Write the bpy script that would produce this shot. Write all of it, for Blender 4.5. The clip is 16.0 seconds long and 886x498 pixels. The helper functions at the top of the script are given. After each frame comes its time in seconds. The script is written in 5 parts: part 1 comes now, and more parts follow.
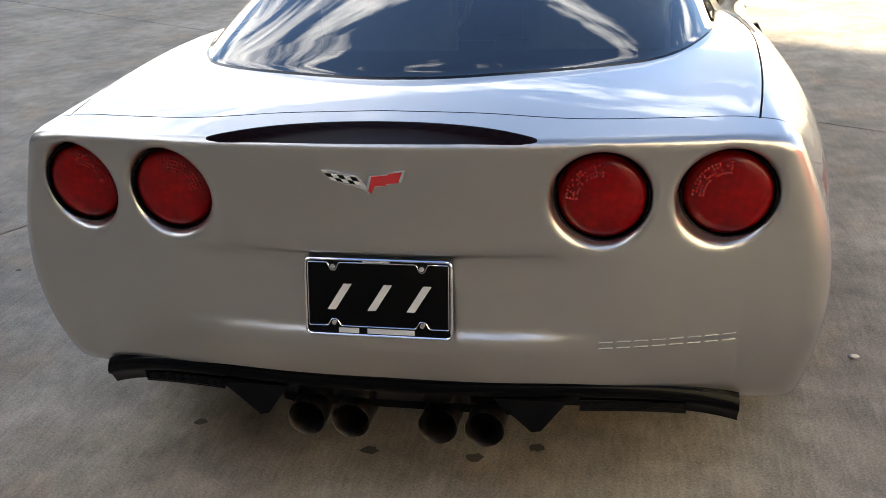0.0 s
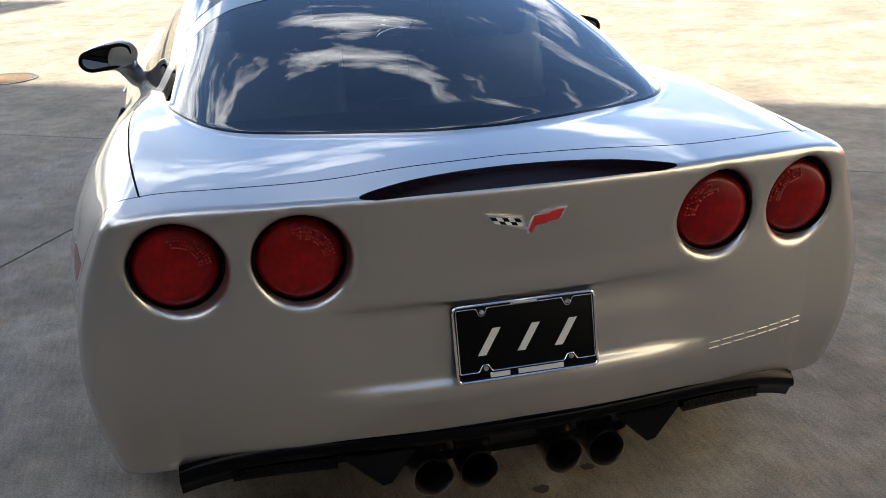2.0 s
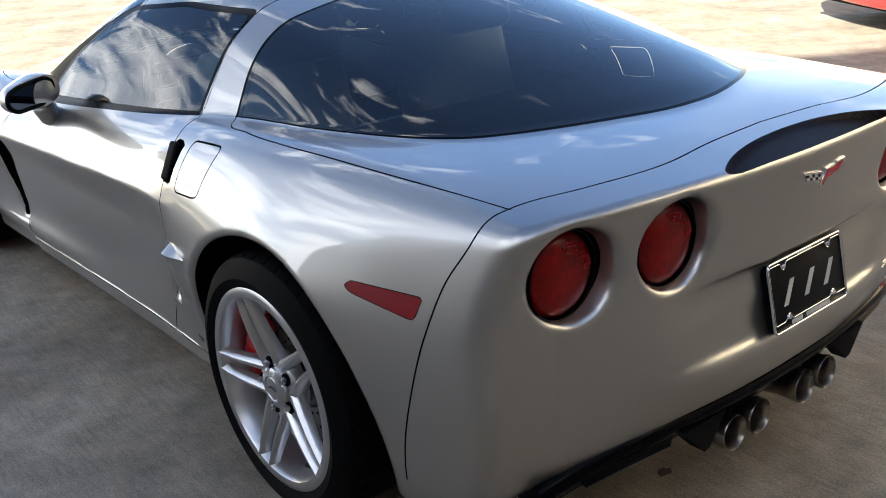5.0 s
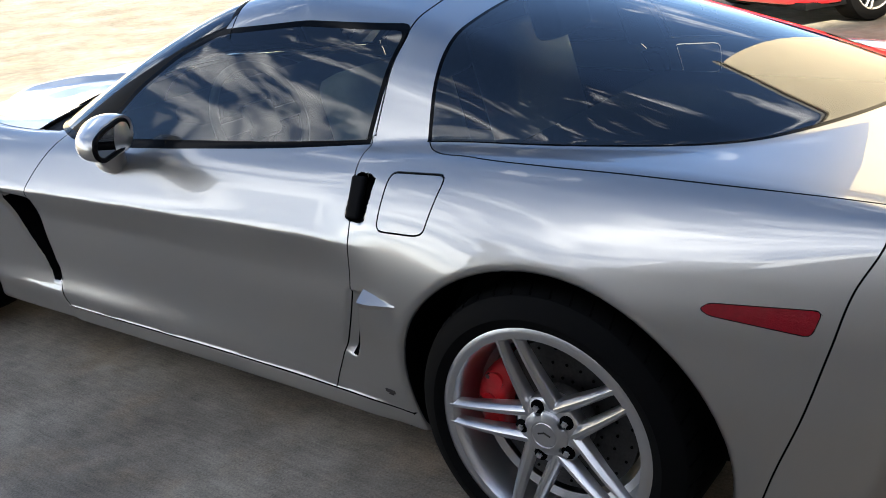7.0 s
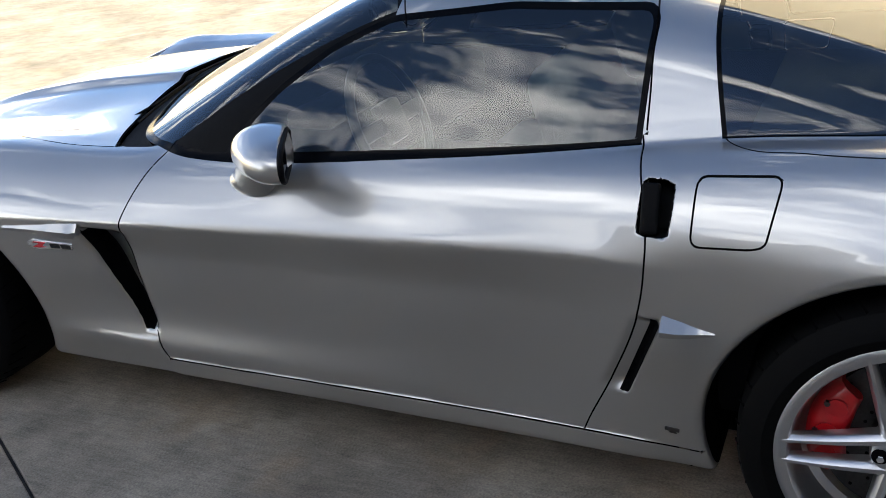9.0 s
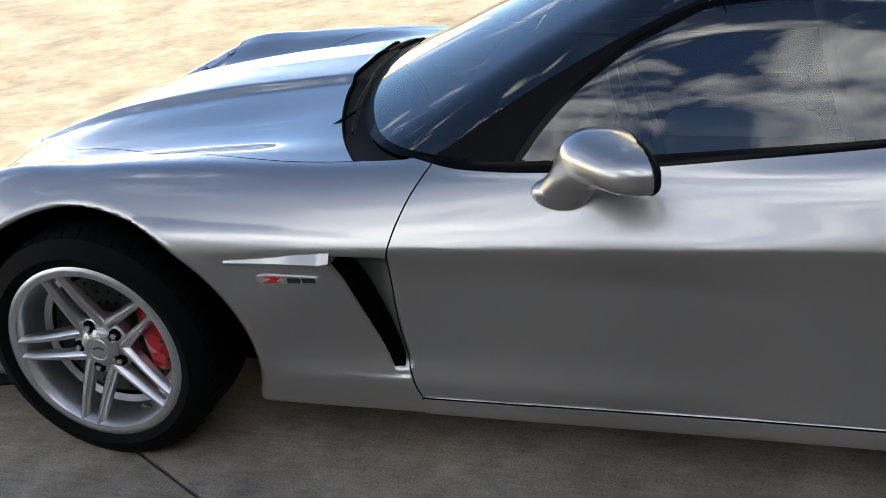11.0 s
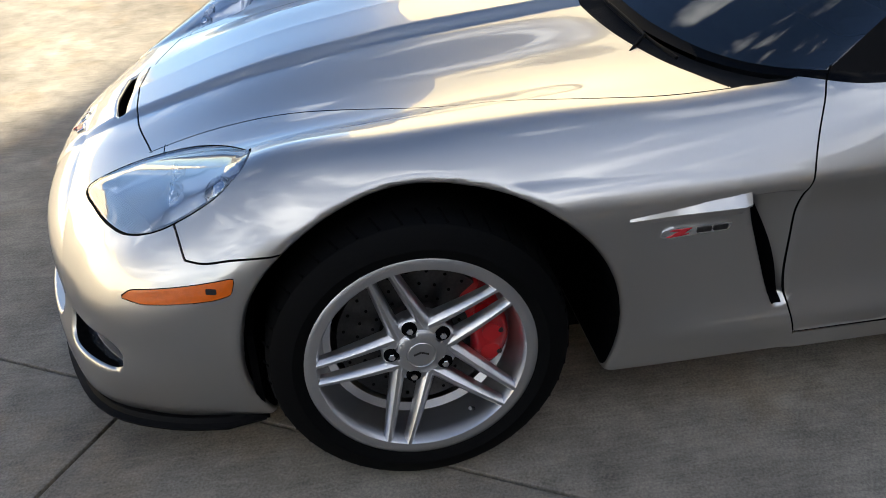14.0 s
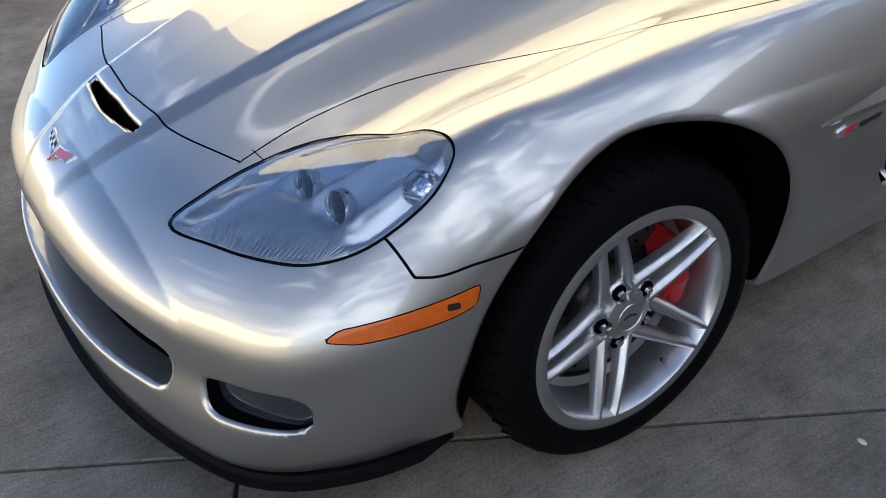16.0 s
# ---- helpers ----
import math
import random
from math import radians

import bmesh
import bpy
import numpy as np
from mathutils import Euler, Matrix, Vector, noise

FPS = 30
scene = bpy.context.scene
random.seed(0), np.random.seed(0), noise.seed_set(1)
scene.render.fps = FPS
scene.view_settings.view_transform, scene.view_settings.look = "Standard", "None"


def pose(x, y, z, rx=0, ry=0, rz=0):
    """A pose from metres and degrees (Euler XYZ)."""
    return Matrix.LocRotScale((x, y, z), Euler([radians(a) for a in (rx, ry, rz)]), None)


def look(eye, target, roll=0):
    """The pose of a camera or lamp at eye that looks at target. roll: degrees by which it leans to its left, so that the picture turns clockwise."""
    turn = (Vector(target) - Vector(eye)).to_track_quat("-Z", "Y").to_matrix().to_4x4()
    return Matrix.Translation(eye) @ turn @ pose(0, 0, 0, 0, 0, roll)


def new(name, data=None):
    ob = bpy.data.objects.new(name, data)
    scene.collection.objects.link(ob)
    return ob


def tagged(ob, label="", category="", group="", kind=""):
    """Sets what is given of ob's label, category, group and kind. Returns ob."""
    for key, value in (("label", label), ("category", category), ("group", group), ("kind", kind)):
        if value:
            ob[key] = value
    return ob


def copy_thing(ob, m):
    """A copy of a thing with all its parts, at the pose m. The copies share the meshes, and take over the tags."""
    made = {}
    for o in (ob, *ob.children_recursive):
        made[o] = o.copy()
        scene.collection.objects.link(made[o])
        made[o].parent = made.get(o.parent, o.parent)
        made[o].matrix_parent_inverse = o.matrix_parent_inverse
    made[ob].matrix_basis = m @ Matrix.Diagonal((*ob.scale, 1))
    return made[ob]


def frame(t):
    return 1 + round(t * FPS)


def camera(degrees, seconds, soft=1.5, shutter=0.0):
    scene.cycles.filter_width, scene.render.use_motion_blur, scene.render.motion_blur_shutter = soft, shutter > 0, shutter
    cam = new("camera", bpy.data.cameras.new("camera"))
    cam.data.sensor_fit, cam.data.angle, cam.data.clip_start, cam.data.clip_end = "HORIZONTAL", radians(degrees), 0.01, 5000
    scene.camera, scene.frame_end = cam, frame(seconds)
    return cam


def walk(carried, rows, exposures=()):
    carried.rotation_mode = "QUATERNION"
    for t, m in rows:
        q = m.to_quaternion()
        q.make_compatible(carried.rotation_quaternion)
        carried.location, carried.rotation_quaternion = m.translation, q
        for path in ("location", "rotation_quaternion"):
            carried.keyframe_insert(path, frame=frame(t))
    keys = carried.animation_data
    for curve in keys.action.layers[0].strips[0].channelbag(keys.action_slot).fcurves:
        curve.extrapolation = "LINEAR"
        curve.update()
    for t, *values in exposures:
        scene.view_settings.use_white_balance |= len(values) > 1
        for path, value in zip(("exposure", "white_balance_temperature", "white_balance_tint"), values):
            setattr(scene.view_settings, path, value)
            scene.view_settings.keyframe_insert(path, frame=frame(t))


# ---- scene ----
cam = camera(49.7, 16.0, 0.9)
EXPOSURES = [(0, 3.12, 6750, 10), (1.5, 2.78, 6450, 10), (3, 2.62, 6300, 10), (7, 2.66, 6350, 10), (9, 2.62, 6400, 10), (12, 2.44, 6550, 10), (14, 2.42, 6450, 10), (16, 2.34, 6000, 10)]
PATH = [
    (0, (0.504, -2.499, 1.445), (0.111, -0.716, 0.63), -3.36),
    (0.5, (0.245, -2.549, 1.446), (0.036, -0.719, 0.667), -2.95),
    (1, (-0.019, -2.5, 1.436), (0.009, -0.644, 0.692), -2.07),
    (1.5, (-0.282, -2.503, 1.433), (-0.043, -0.653, 0.714), -1.96),
    (2, (-0.567, -2.533, 1.447), (-0.138, -0.712, 0.737), -1.99),
    (2.5, (-0.758, -2.479, 1.438), (-0.222, -0.691, 0.721), -2.5),
    (3, (-0.979, -2.393, 1.457), (-0.336, -0.651, 0.713), -2.94),
    (3.2, (-1.083, -2.353, 1.459), (-0.359, -0.649, 0.701), -2.61),
    (5.3, (-1.992, -1.758, 1.484), (-0.773, -0.354, 0.748), -3.51),
    (5.5, (-2.06, -1.694, 1.485), (-0.817, -0.313, 0.746), -3.8),
    (6, (-2.183, -1.464, 1.48), (-0.889, -0.127, 0.746), -4.26),
    (6.5, (-2.307, -1.2, 1.494), (-0.942, 0.065, 0.761), -4.85),
    (7, (-2.466, -0.939, 1.501), (-0.985, 0.187, 0.765), -4.47),
    (7.5, (-2.515, -0.67, 1.502), (-0.975, 0.364, 0.752), -3.87),
    (8, (-2.501, -0.376, 1.513), (-0.92, 0.597, 0.768), -3.81),
    (8.5, (-2.588, -0.102, 1.495), (-0.958, 0.767, 0.73), -4.14),
    (9, (-2.657, 0.147, 1.502), (-0.994, 0.931, 0.715), -4.08),
    (9.2, (-2.673, 0.31, 1.465), (-0.973, 1.024, 0.691), -2.22),
    (11.3, (-2.761, 1.351, 1.537), (-1.011, 1.816, 0.689), -4.62),
    (11.5, (-2.755, 1.459, 1.546), (-1.007, 1.893, 0.675), -4.83),
    (12, (-2.797, 1.738, 1.552), (-1.036, 2.047, 0.655), -4.45),
    (12.5, (-2.779, 2.018, 1.547), (-1.005, 2.169, 0.635), -3.1),
    (13, (-2.673, 2.286, 1.526), (-0.899, 2.347, 0.604), -2.34),
    (13.5, (-2.618, 2.568, 1.51), (-0.855, 2.496, 0.57), -1.9),
    (14, (-2.553, 2.863, 1.527), (-0.837, 2.621, 0.529), -2.12),
    (14.5, (-2.412, 3.072, 1.507), (-0.747, 2.713, 0.458), -2.43),
    (15, (-2.251, 3.282, 1.508), (-0.653, 2.769, 0.419), -1.8),
    (15.5, (-2.127, 3.546, 1.506), (-0.61, 2.845, 0.407), -2.46),
    (16, (-1.961, 3.743, 1.488), (-0.553, 2.878, 0.361), -2.81),
]
walk(cam, [(t, look(eye, target, roll)) for t, eye, target, roll in PATH], EXPOSURES)

# ---- world, sun, exposure ----
SUN_AZ, SUN_EL = 213.4, 32.0  # degrees: from +x anticlockwise to where the sun stands; height
world = bpy.data.worlds.new("sky")
scene.world = world
world.use_nodes = True
wn, wl = world.node_tree.nodes, world.node_tree.links
wn.clear()
w_out = wn.new("ShaderNodeOutputWorld")
w_bg = wn.new("ShaderNodeBackground")
w_sky = wn.new("ShaderNodeTexSky")
w_sky.sky_type, w_sky.sun_disc = "NISHITA", False
w_sky.sun_elevation, w_sky.sun_rotation = radians(SUN_EL), radians(90 - SUN_AZ)
w_sky.air_density, w_sky.dust_density, w_sky.ozone_density, w_sky.altitude = 0.85, 0.15, 3.0, 800
w_bg.inputs["Strength"].default_value = 0.043
w_co = wn.new("ShaderNodeTexCoord")
w_map = wn.new("ShaderNodeMapping")
w_map.inputs["Scale"].default_value = (0.9, 1.25, 3.4)
w_map.inputs["Rotation"].default_value = (0.0, 0.0, radians(25))
w_noise = wn.new("ShaderNodeTexNoise")
w_noise.inputs["Scale"].default_value, w_noise.inputs["Detail"].default_value = 3.8, 13.0
w_noise.inputs["Roughness"].default_value, w_noise.inputs["Distortion"].default_value = 0.60, 0.35
w_ramp = wn.new("ShaderNodeValToRGB")
w_ramp.color_ramp.elements[0].position, w_ramp.color_ramp.elements[1].position = 0.68, 0.99
w_mix = wn.new("ShaderNodeMix")
w_mix.data_type = "RGBA"
w_mix.inputs["B"].default_value = (17.0, 16.9, 16.5, 1)
wl.new(w_co.outputs["Generated"], w_map.inputs["Vector"])
wl.new(w_map.outputs["Vector"], w_noise.inputs["Vector"])
# clouds bank low and on the sun's side; the sky overhead is clear
w_bank = wn.new("ShaderNodeVectorMath")
w_bank.operation = "DOT_PRODUCT"
w_bank.inputs[1].default_value = (-0.20, -0.07, -0.24)
w_sum = wn.new("ShaderNodeMath")
w_sum.operation = "MULTIPLY_ADD"
w_sum.inputs[1].default_value = 1.6
wl.new(w_co.outputs["Generated"], w_bank.inputs[0])
wl.new(w_noise.outputs["Fac"], w_sum.inputs[0])
wl.new(w_bank.outputs["Value"], w_sum.inputs[2])
wl.new(w_sum.outputs[0], w_ramp.inputs["Fac"])
wl.new(w_ramp.outputs["Color"], w_mix.inputs["Factor"])
wl.new(w_sky.outputs["Color"], w_mix.inputs["A"])
wl.new(w_mix.outputs["Result"], w_bg.inputs["Color"])
wl.new(w_bg.outputs["Background"], w_out.inputs["Surface"])

sun = new("sun", bpy.data.lights.new("sun", "SUN"))
sun.data.energy, sun.data.angle, sun.data.color = 4.1, radians(0.6), (1.0, 0.90, 0.70)
sa, se = radians(SUN_AZ), radians(SUN_EL)
sun.matrix_world = look((0, 0, 30), (-30 * math.cos(sa), -30 * math.sin(sa), 30 - 30 * math.tan(se)))


# ---- materials ----
def node(nt, kind, **values):
    n = nt.nodes.new(kind)
    for key, value in values.items():
        n.inputs[key.replace("_", " ")].default_value = value
    return n


def material(name, color, rough=0.5, metal=0.0, coat=0.0, coat_rough=0.03, grain=0.0, grain_scale=60.0, bump=0.0, bump_scale=80.0, blotch=0.0, blotch_scale=3.0, spec=0.5):
    """A surface with fine grain and broad blotches in its colour, and fine relief."""
    m = bpy.data.materials.new(name)
    m.use_nodes = True
    nt = m.node_tree
    b = nt.nodes["Principled BSDF"]
    b.inputs["Base Color"].default_value = (*color, 1)
    b.inputs["Roughness"].default_value, b.inputs["Metallic"].default_value = rough, metal
    b.inputs["Coat Weight"].default_value, b.inputs["Coat Roughness"].default_value = coat, coat_rough
    b.inputs["Specular IOR Level"].default_value = spec
    co = nt.nodes.new("ShaderNodeTexCoord")
    if grain or blotch:
        fine = node(nt, "ShaderNodeTexNoise", Scale=grain_scale, Detail=6.0, Roughness=0.6)
        broad = node(nt, "ShaderNodeTexNoise", Scale=blotch_scale, Detail=5.0, Roughness=0.6)
        r1, r2 = node(nt, "ShaderNodeMapRange", To_Min=1 - grain, To_Max=1 + grain), node(nt, "ShaderNodeMapRange", To_Min=1 - blotch, To_Max=1 + blotch)
        for r in (r1, r2):
            r.inputs["From Min"].default_value, r.inputs["From Max"].default_value = 0.25, 0.75
        mul = nt.nodes.new("ShaderNodeMath")
        mul.operation = "MULTIPLY"
        mix = nt.nodes.new("ShaderNodeMix")
        mix.data_type, mix.blend_type = "RGBA", "MULTIPLY"
        mix.inputs["Factor"].default_value, mix.inputs["A"].default_value = 1.0, (*color, 1)
        for n, r in ((fine, r1), (broad, r2)):
            nt.links.new(co.outputs["Object"], n.inputs["Vector"])
            nt.links.new(n.outputs["Fac"], r.inputs["Value"])
        nt.links.new(r1.outputs["Result"], mul.inputs[0])
        nt.links.new(r2.outputs["Result"], mul.inputs[1])
        nt.links.new(mul.outputs[0], mix.inputs["B"])
        nt.links.new(mix.outputs["Result"], b.inputs["Base Color"])
    if bump:
        n = node(nt, "ShaderNodeTexNoise", Scale=bump_scale, Detail=5.0, Roughness=0.65)
        u = node(nt, "ShaderNodeBump", Strength=bump, Distance=0.01)
        nt.links.new(co.outputs["Object"], n.inputs["Vector"])
        nt.links.new(n.outputs["Fac"], u.inputs["Height"])
        nt.links.new(u.outputs["Normal"], b.inputs["Normal"])
    return m


def pane(name, tint, gloss=1.0, rough=0.0):
    """Thin glass: what lies behind shows through its tint, and the gloss lies over it."""
    m = bpy.data.materials.new(name)
    m.use_nodes = True
    nt = m.node_tree
    nt.nodes.remove(nt.nodes["Principled BSDF"])
    out = nt.nodes["Material Output"]
    clear = node(nt, "ShaderNodeBsdfTransparent", Color=(*tint, 1))
    shine = node(nt, "ShaderNodeBsdfGlossy", Color=(gloss, gloss, gloss, 1), Roughness=rough)
    fresnel = node(nt, "ShaderNodeFresnel", IOR=1.78)
    mix = nt.nodes.new("ShaderNodeMixShader")
    nt.links.new(fresnel.outputs[0], mix.inputs[0])
    nt.links.new(clear.outputs[0], mix.inputs[1])
    nt.links.new(shine.outputs[0], mix.inputs[2])
    nt.links.new(mix.outputs[0], out.inputs["Surface"])
    return m


PAINT = material("silver_metallic_paint", (0.46, 0.45, 0.43), rough=0.34, metal=0.92, coat=1.0, coat_rough=0.015, grain=0.06, grain_scale=1100, bump=0.004, bump_scale=1600)
PAINT.node_tree.nodes["Principled BSDF"].inputs["Coat IOR"].default_value = 1.75
GAP = material("panel_gap", (0.003, 0.003, 0.003), rough=0.9, spec=0.1)
BLACK = material("black_plastic", (0.005, 0.005, 0.0055), rough=0.5, spec=0.05, grain=0.2, bump=0.05, bump_scale=400)
GLOSSBLACK = material("gloss_black_trim", (0.002, 0.002, 0.0023), rough=0.16, spec=0.07)
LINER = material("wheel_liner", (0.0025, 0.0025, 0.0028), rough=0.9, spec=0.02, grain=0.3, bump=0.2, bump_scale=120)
RUBBER = material("tyre_rubber", (0.0030, 0.0030, 0.0032), rough=0.65, spec=0.06, grain=0.25, grain_scale=150, bump=0.05, bump_scale=300)
ALLOY = material("painted_alloy", (0.58, 0.58, 0.59), rough=0.34, metal=1.0, coat=0.3, coat_rough=0.08, grain=0.04, grain_scale=500)
STEEL = material("brake_steel", (0.075, 0.072, 0.07), rough=0.38, metal=0.9, grain=0.2, grain_scale=120, blotch=0.2, blotch_scale=14)
CHROME = material("chrome", (0.82, 0.82, 0.84), rough=0.06, metal=1.0)
PIPE = material("exhaust_steel", (0.30, 0.27, 0.235), rough=0.28, metal=1.0, grain=0.1, blotch=0.25, blotch_scale=30)
MATTBLACK = material("matt_black_exhaust", (0.004, 0.004, 0.004), rough=0.9, spec=0.1)
REDCAL = material("red_caliper_paint", (0.42, 0.006, 0.010), rough=0.28, coat=0.5, grain=0.06)
REDLENS = material("red_lamp_plastic", (0.20, 0.001, 0.002), rough=0.3, spec=0.12, coat=0.28, coat_rough=0.02, grain=0.35, grain_scale=70, blotch=0.35, blotch_scale=14)
REDCORE = material("red_lamp_core", (0.42, 0.006, 0.006), rough=0.2, coat=0.3, grain=0.3, grain_scale=160, bump=0.5, bump_scale=420)
AMBER = material("amber_lamp_plastic", (0.62, 0.115, 0.004), rough=0.2, spec=0.3, coat=0.4, coat_rough=0.03, grain=0.12, bump=0.2, bump_scale=300)
DARKRED = material("dark_red_marker", (0.20, 0.004, 0.010), rough=0.2, spec=0.2, coat=0.3, grain=0.15, bump=0.2, bump_scale=300)
BADGERED = material("badge_red", (0.55, 0.015, 0.025), rough=0.2, coat=0.8)
WHITE = material("white_enamel", (0.75, 0.75, 0.75), rough=0.25, coat=0.5)
PLATEBLACK = material("plate_black", (0.002, 0.002, 0.0022), rough=0.3, spec=0.1)
SILVERINK = material("silver_print", (0.55, 0.55, 0.55), rough=0.4)
REFLECTOR = material("lamp_reflector", (0.86, 0.88, 0.92), rough=0.33, metal=0.85)
CABIN = material("dark_cabin_trim", (0.006, 0.006, 0.007), rough=0.8, spec=0.2, grain=0.3, bump=0.15, bump_scale=300)
LEATHER = material("grey_leather", (0.20, 0.19, 0.175), rough=0.5, grain=0.12, bump=0.12, bump_scale=220)
DARKLEATHER = material("black_leather", (0.03, 0.03, 0.032), rough=0.5, grain=0.15, bump=0.12, bump_scale=220)
TINT = pane("tinted_glass", (0.62, 0.72, 0.70))
DOORGLASS = pane("door_glass", (0.66, 0.76, 0.72))
CLEAR = pane("clear_lens", (0.93, 0.95, 0.96))
MIRROR = material("mirror_glass", (0.16, 0.17, 0.18), rough=0.01, metal=1.0)
STOPGLASS = material("smoked_red_lamp", (0.004, 0.0004, 0.0006), rough=0.4, spec=0.06)
BROWNIRON = material("rusty_iron", (0.16, 0.11, 0.075), rough=0.8, grain=0.3, bump=0.3, bump_scale=60)
REDCAR = material("red_car_paint", (0.55, 0.012, 0.016), rough=0.35, coat=1.0, coat_rough=0.03, grain=0.03)
SPOT = material("dark_stain", (0.05, 0.045, 0.04), rough=0.9)
PEBBLE = material("pale_pebble", (0.55, 0.53, 0.50), rough=0.8, grain=0.2)
DARKLENS = material("dark_glass_lens", (0.02, 0.025, 0.035), rough=0.05, coat=1.0)
RIB = material("frosted_rib", (0.85, 0.88, 0.93), rough=0.25, coat=0.8)
SMOKED = material("smoked_lamp_plastic", (0.02, 0.02, 0.02), rough=0.2, spec=0.3, coat=0.2)


# ---- shape of the car body: smooth fields over metres, x across, y ahead from the rear axle, z up ----
def hermite(t, p0, p1, m0, m1):
    t2 = t * t
    t3 = t2 * t
    return (2 * t3 - 3 * t2 + 1) * p0 + (t3 - 2 * t2 + t) * m0 + (3 * t2 - 2 * t3) * p1 + (t3 - t2) * m1


def slopes(k, v):
    d = np.diff(v, axis=0) / np.diff(k).reshape(-1, *([1] * (v.ndim - 1)))
    h = np.diff(k).reshape(-1, *([1] * (v.ndim - 1)))
    mid = (d[:-1] * h[1:] + d[1:] * h[:-1]) / (h[1:] + h[:-1])
    return np.concatenate([d[:1], mid, d[-1:]])


def spline(a, knots):
    """A smooth curve through (place, value) knots, taken at a; level past the ends."""
    k, v = np.array(knots, float).T
    m = slopes(k, v)
    a = np.clip(a, k[0], k[-1])
    i = np.clip(np.searchsorted(k, a) - 1, 0, len(k) - 2)
    h = k[i + 1] - k[i]
    return hermite((a - k[i]) / h, v[i], v[i + 1], m[i] * h, m[i + 1] * h)


def sheet(a, b, ka, kb, table):
    """A smooth sheet through a table of values: rows at ka, columns at kb."""
    ka, kb, v = np.array(ka), np.array(kb), np.array(table, float)
    m = slopes(ka, v)
    a, b = np.clip(a, ka[0], ka[-1]), np.clip(b, kb[0], kb[-1])
    i = np.clip(np.searchsorted(ka, a) - 1, 0, len(ka) - 2)
    h = ka[i + 1] - ka[i]
    t = (a - ka[i]) / h
    rows = [hermite(t, v[i, c], v[i + 1, c], m[i, c] * h, m[i + 1, c] * h) for c in range(len(kb))]
    rows = np.stack(rows)
    n = slopes(kb, rows)
    j = np.clip(np.searchsorted(kb, b) - 1, 0, len(kb) - 2)
    g = kb[j + 1] - kb[j]
    q = np.arange(len(a))
    return hermite((b - kb[j]) / g, rows[j, q], rows[j + 1, q], n[j, q] * g, n[j + 1, q] * g)


def smax(a, b, k):
    h = np.maximum(k - np.abs(a - b), 0) / k
    return np.maximum(a, b) + h * h * k / 4


def smin(a, b, k):
    return -smax(-a, -b, k)


def step(a, lo, hi):
    t = np.clip((a - lo) / (hi - lo), 0, 1)
    return t * t * (3 - 2 * t)


def closed_curve(points, n=8):
    """A rounded closed outline through a few corners."""
    p = np.array(points, float)
    out = []
    for i in range(len(p)):
        a, b, c, d = p[i - 1], p[i], p[(i + 1) % len(p)], p[(i + 2) % len(p)]
        for t in np.arange(n) / n:
            out.append(hermite(t, b, c, (c - a) * 0.5, (d - b) * 0.5))
    return np.array(out)


def rounded(points, r, n=5):
    """A closed polygon with its corners rounded by r."""
    p = np.array(points, float)
    out = []
    for i in range(len(p)):
        a, b, c = p[i - 1], p[i], p[(i + 1) % len(p)]
        u, w = (a - b) / np.linalg.norm(a - b), (c - b) / np.linalg.norm(c - b)
        q = min(r, 0.45 * np.linalg.norm(a - b), 0.45 * np.linalg.norm(c - b))
        s, e = b + u * q, b + w * q
        for t in np.linspace(0, 1, n):
            out.append((1 - t) ** 2 * s + 2 * t * (1 - t) * b + t * t * e)
    return np.array(out)


def inside(u, v, curve):
    """Signed distance to a closed outline, positive inside."""
    best = np.full(len(u), 1e9)
    odd = np.zeros(len(u), bool)
    lo, hi = curve.min(0) - 0.25, curve.max(0) + 0.25
    near = (u > lo[0]) & (u < hi[0]) & (v > lo[1]) & (v < hi[1])
    uu, vv = u[near], v[near]
    bb, oo = np.full(len(uu), 1e9), np.zeros(len(uu), bool)
    for (x0, y0), (x1, y1) in zip(curve, np.roll(curve, -1, 0)):
        dx, dy = x1 - x0, y1 - y0
        t = np.clip(((uu - x0) * dx + (vv - y0) * dy) / (dx * dx + dy * dy + 1e-12), 0, 1)
        bb = np.minimum(bb, (uu - x0 - t * dx) ** 2 + (vv - y0 - t * dy) ** 2)
        if abs(dy) > 1e-12:
            oo ^= ((y0 > vv) != (y1 > vv)) & (uu < (vv - y0) * dx / dy + x0)
    best[near], odd[near] = bb, oo
    d = np.sqrt(best)
    d[~near] = 0.25
    return np.where(odd, d, -d)


REAR_AXLE, FRONT_AXLE = (-0.006, 0.338), (2.687, 0.326)
REAR_ARCH, FRONT_ARCH = 0.380, 0.384

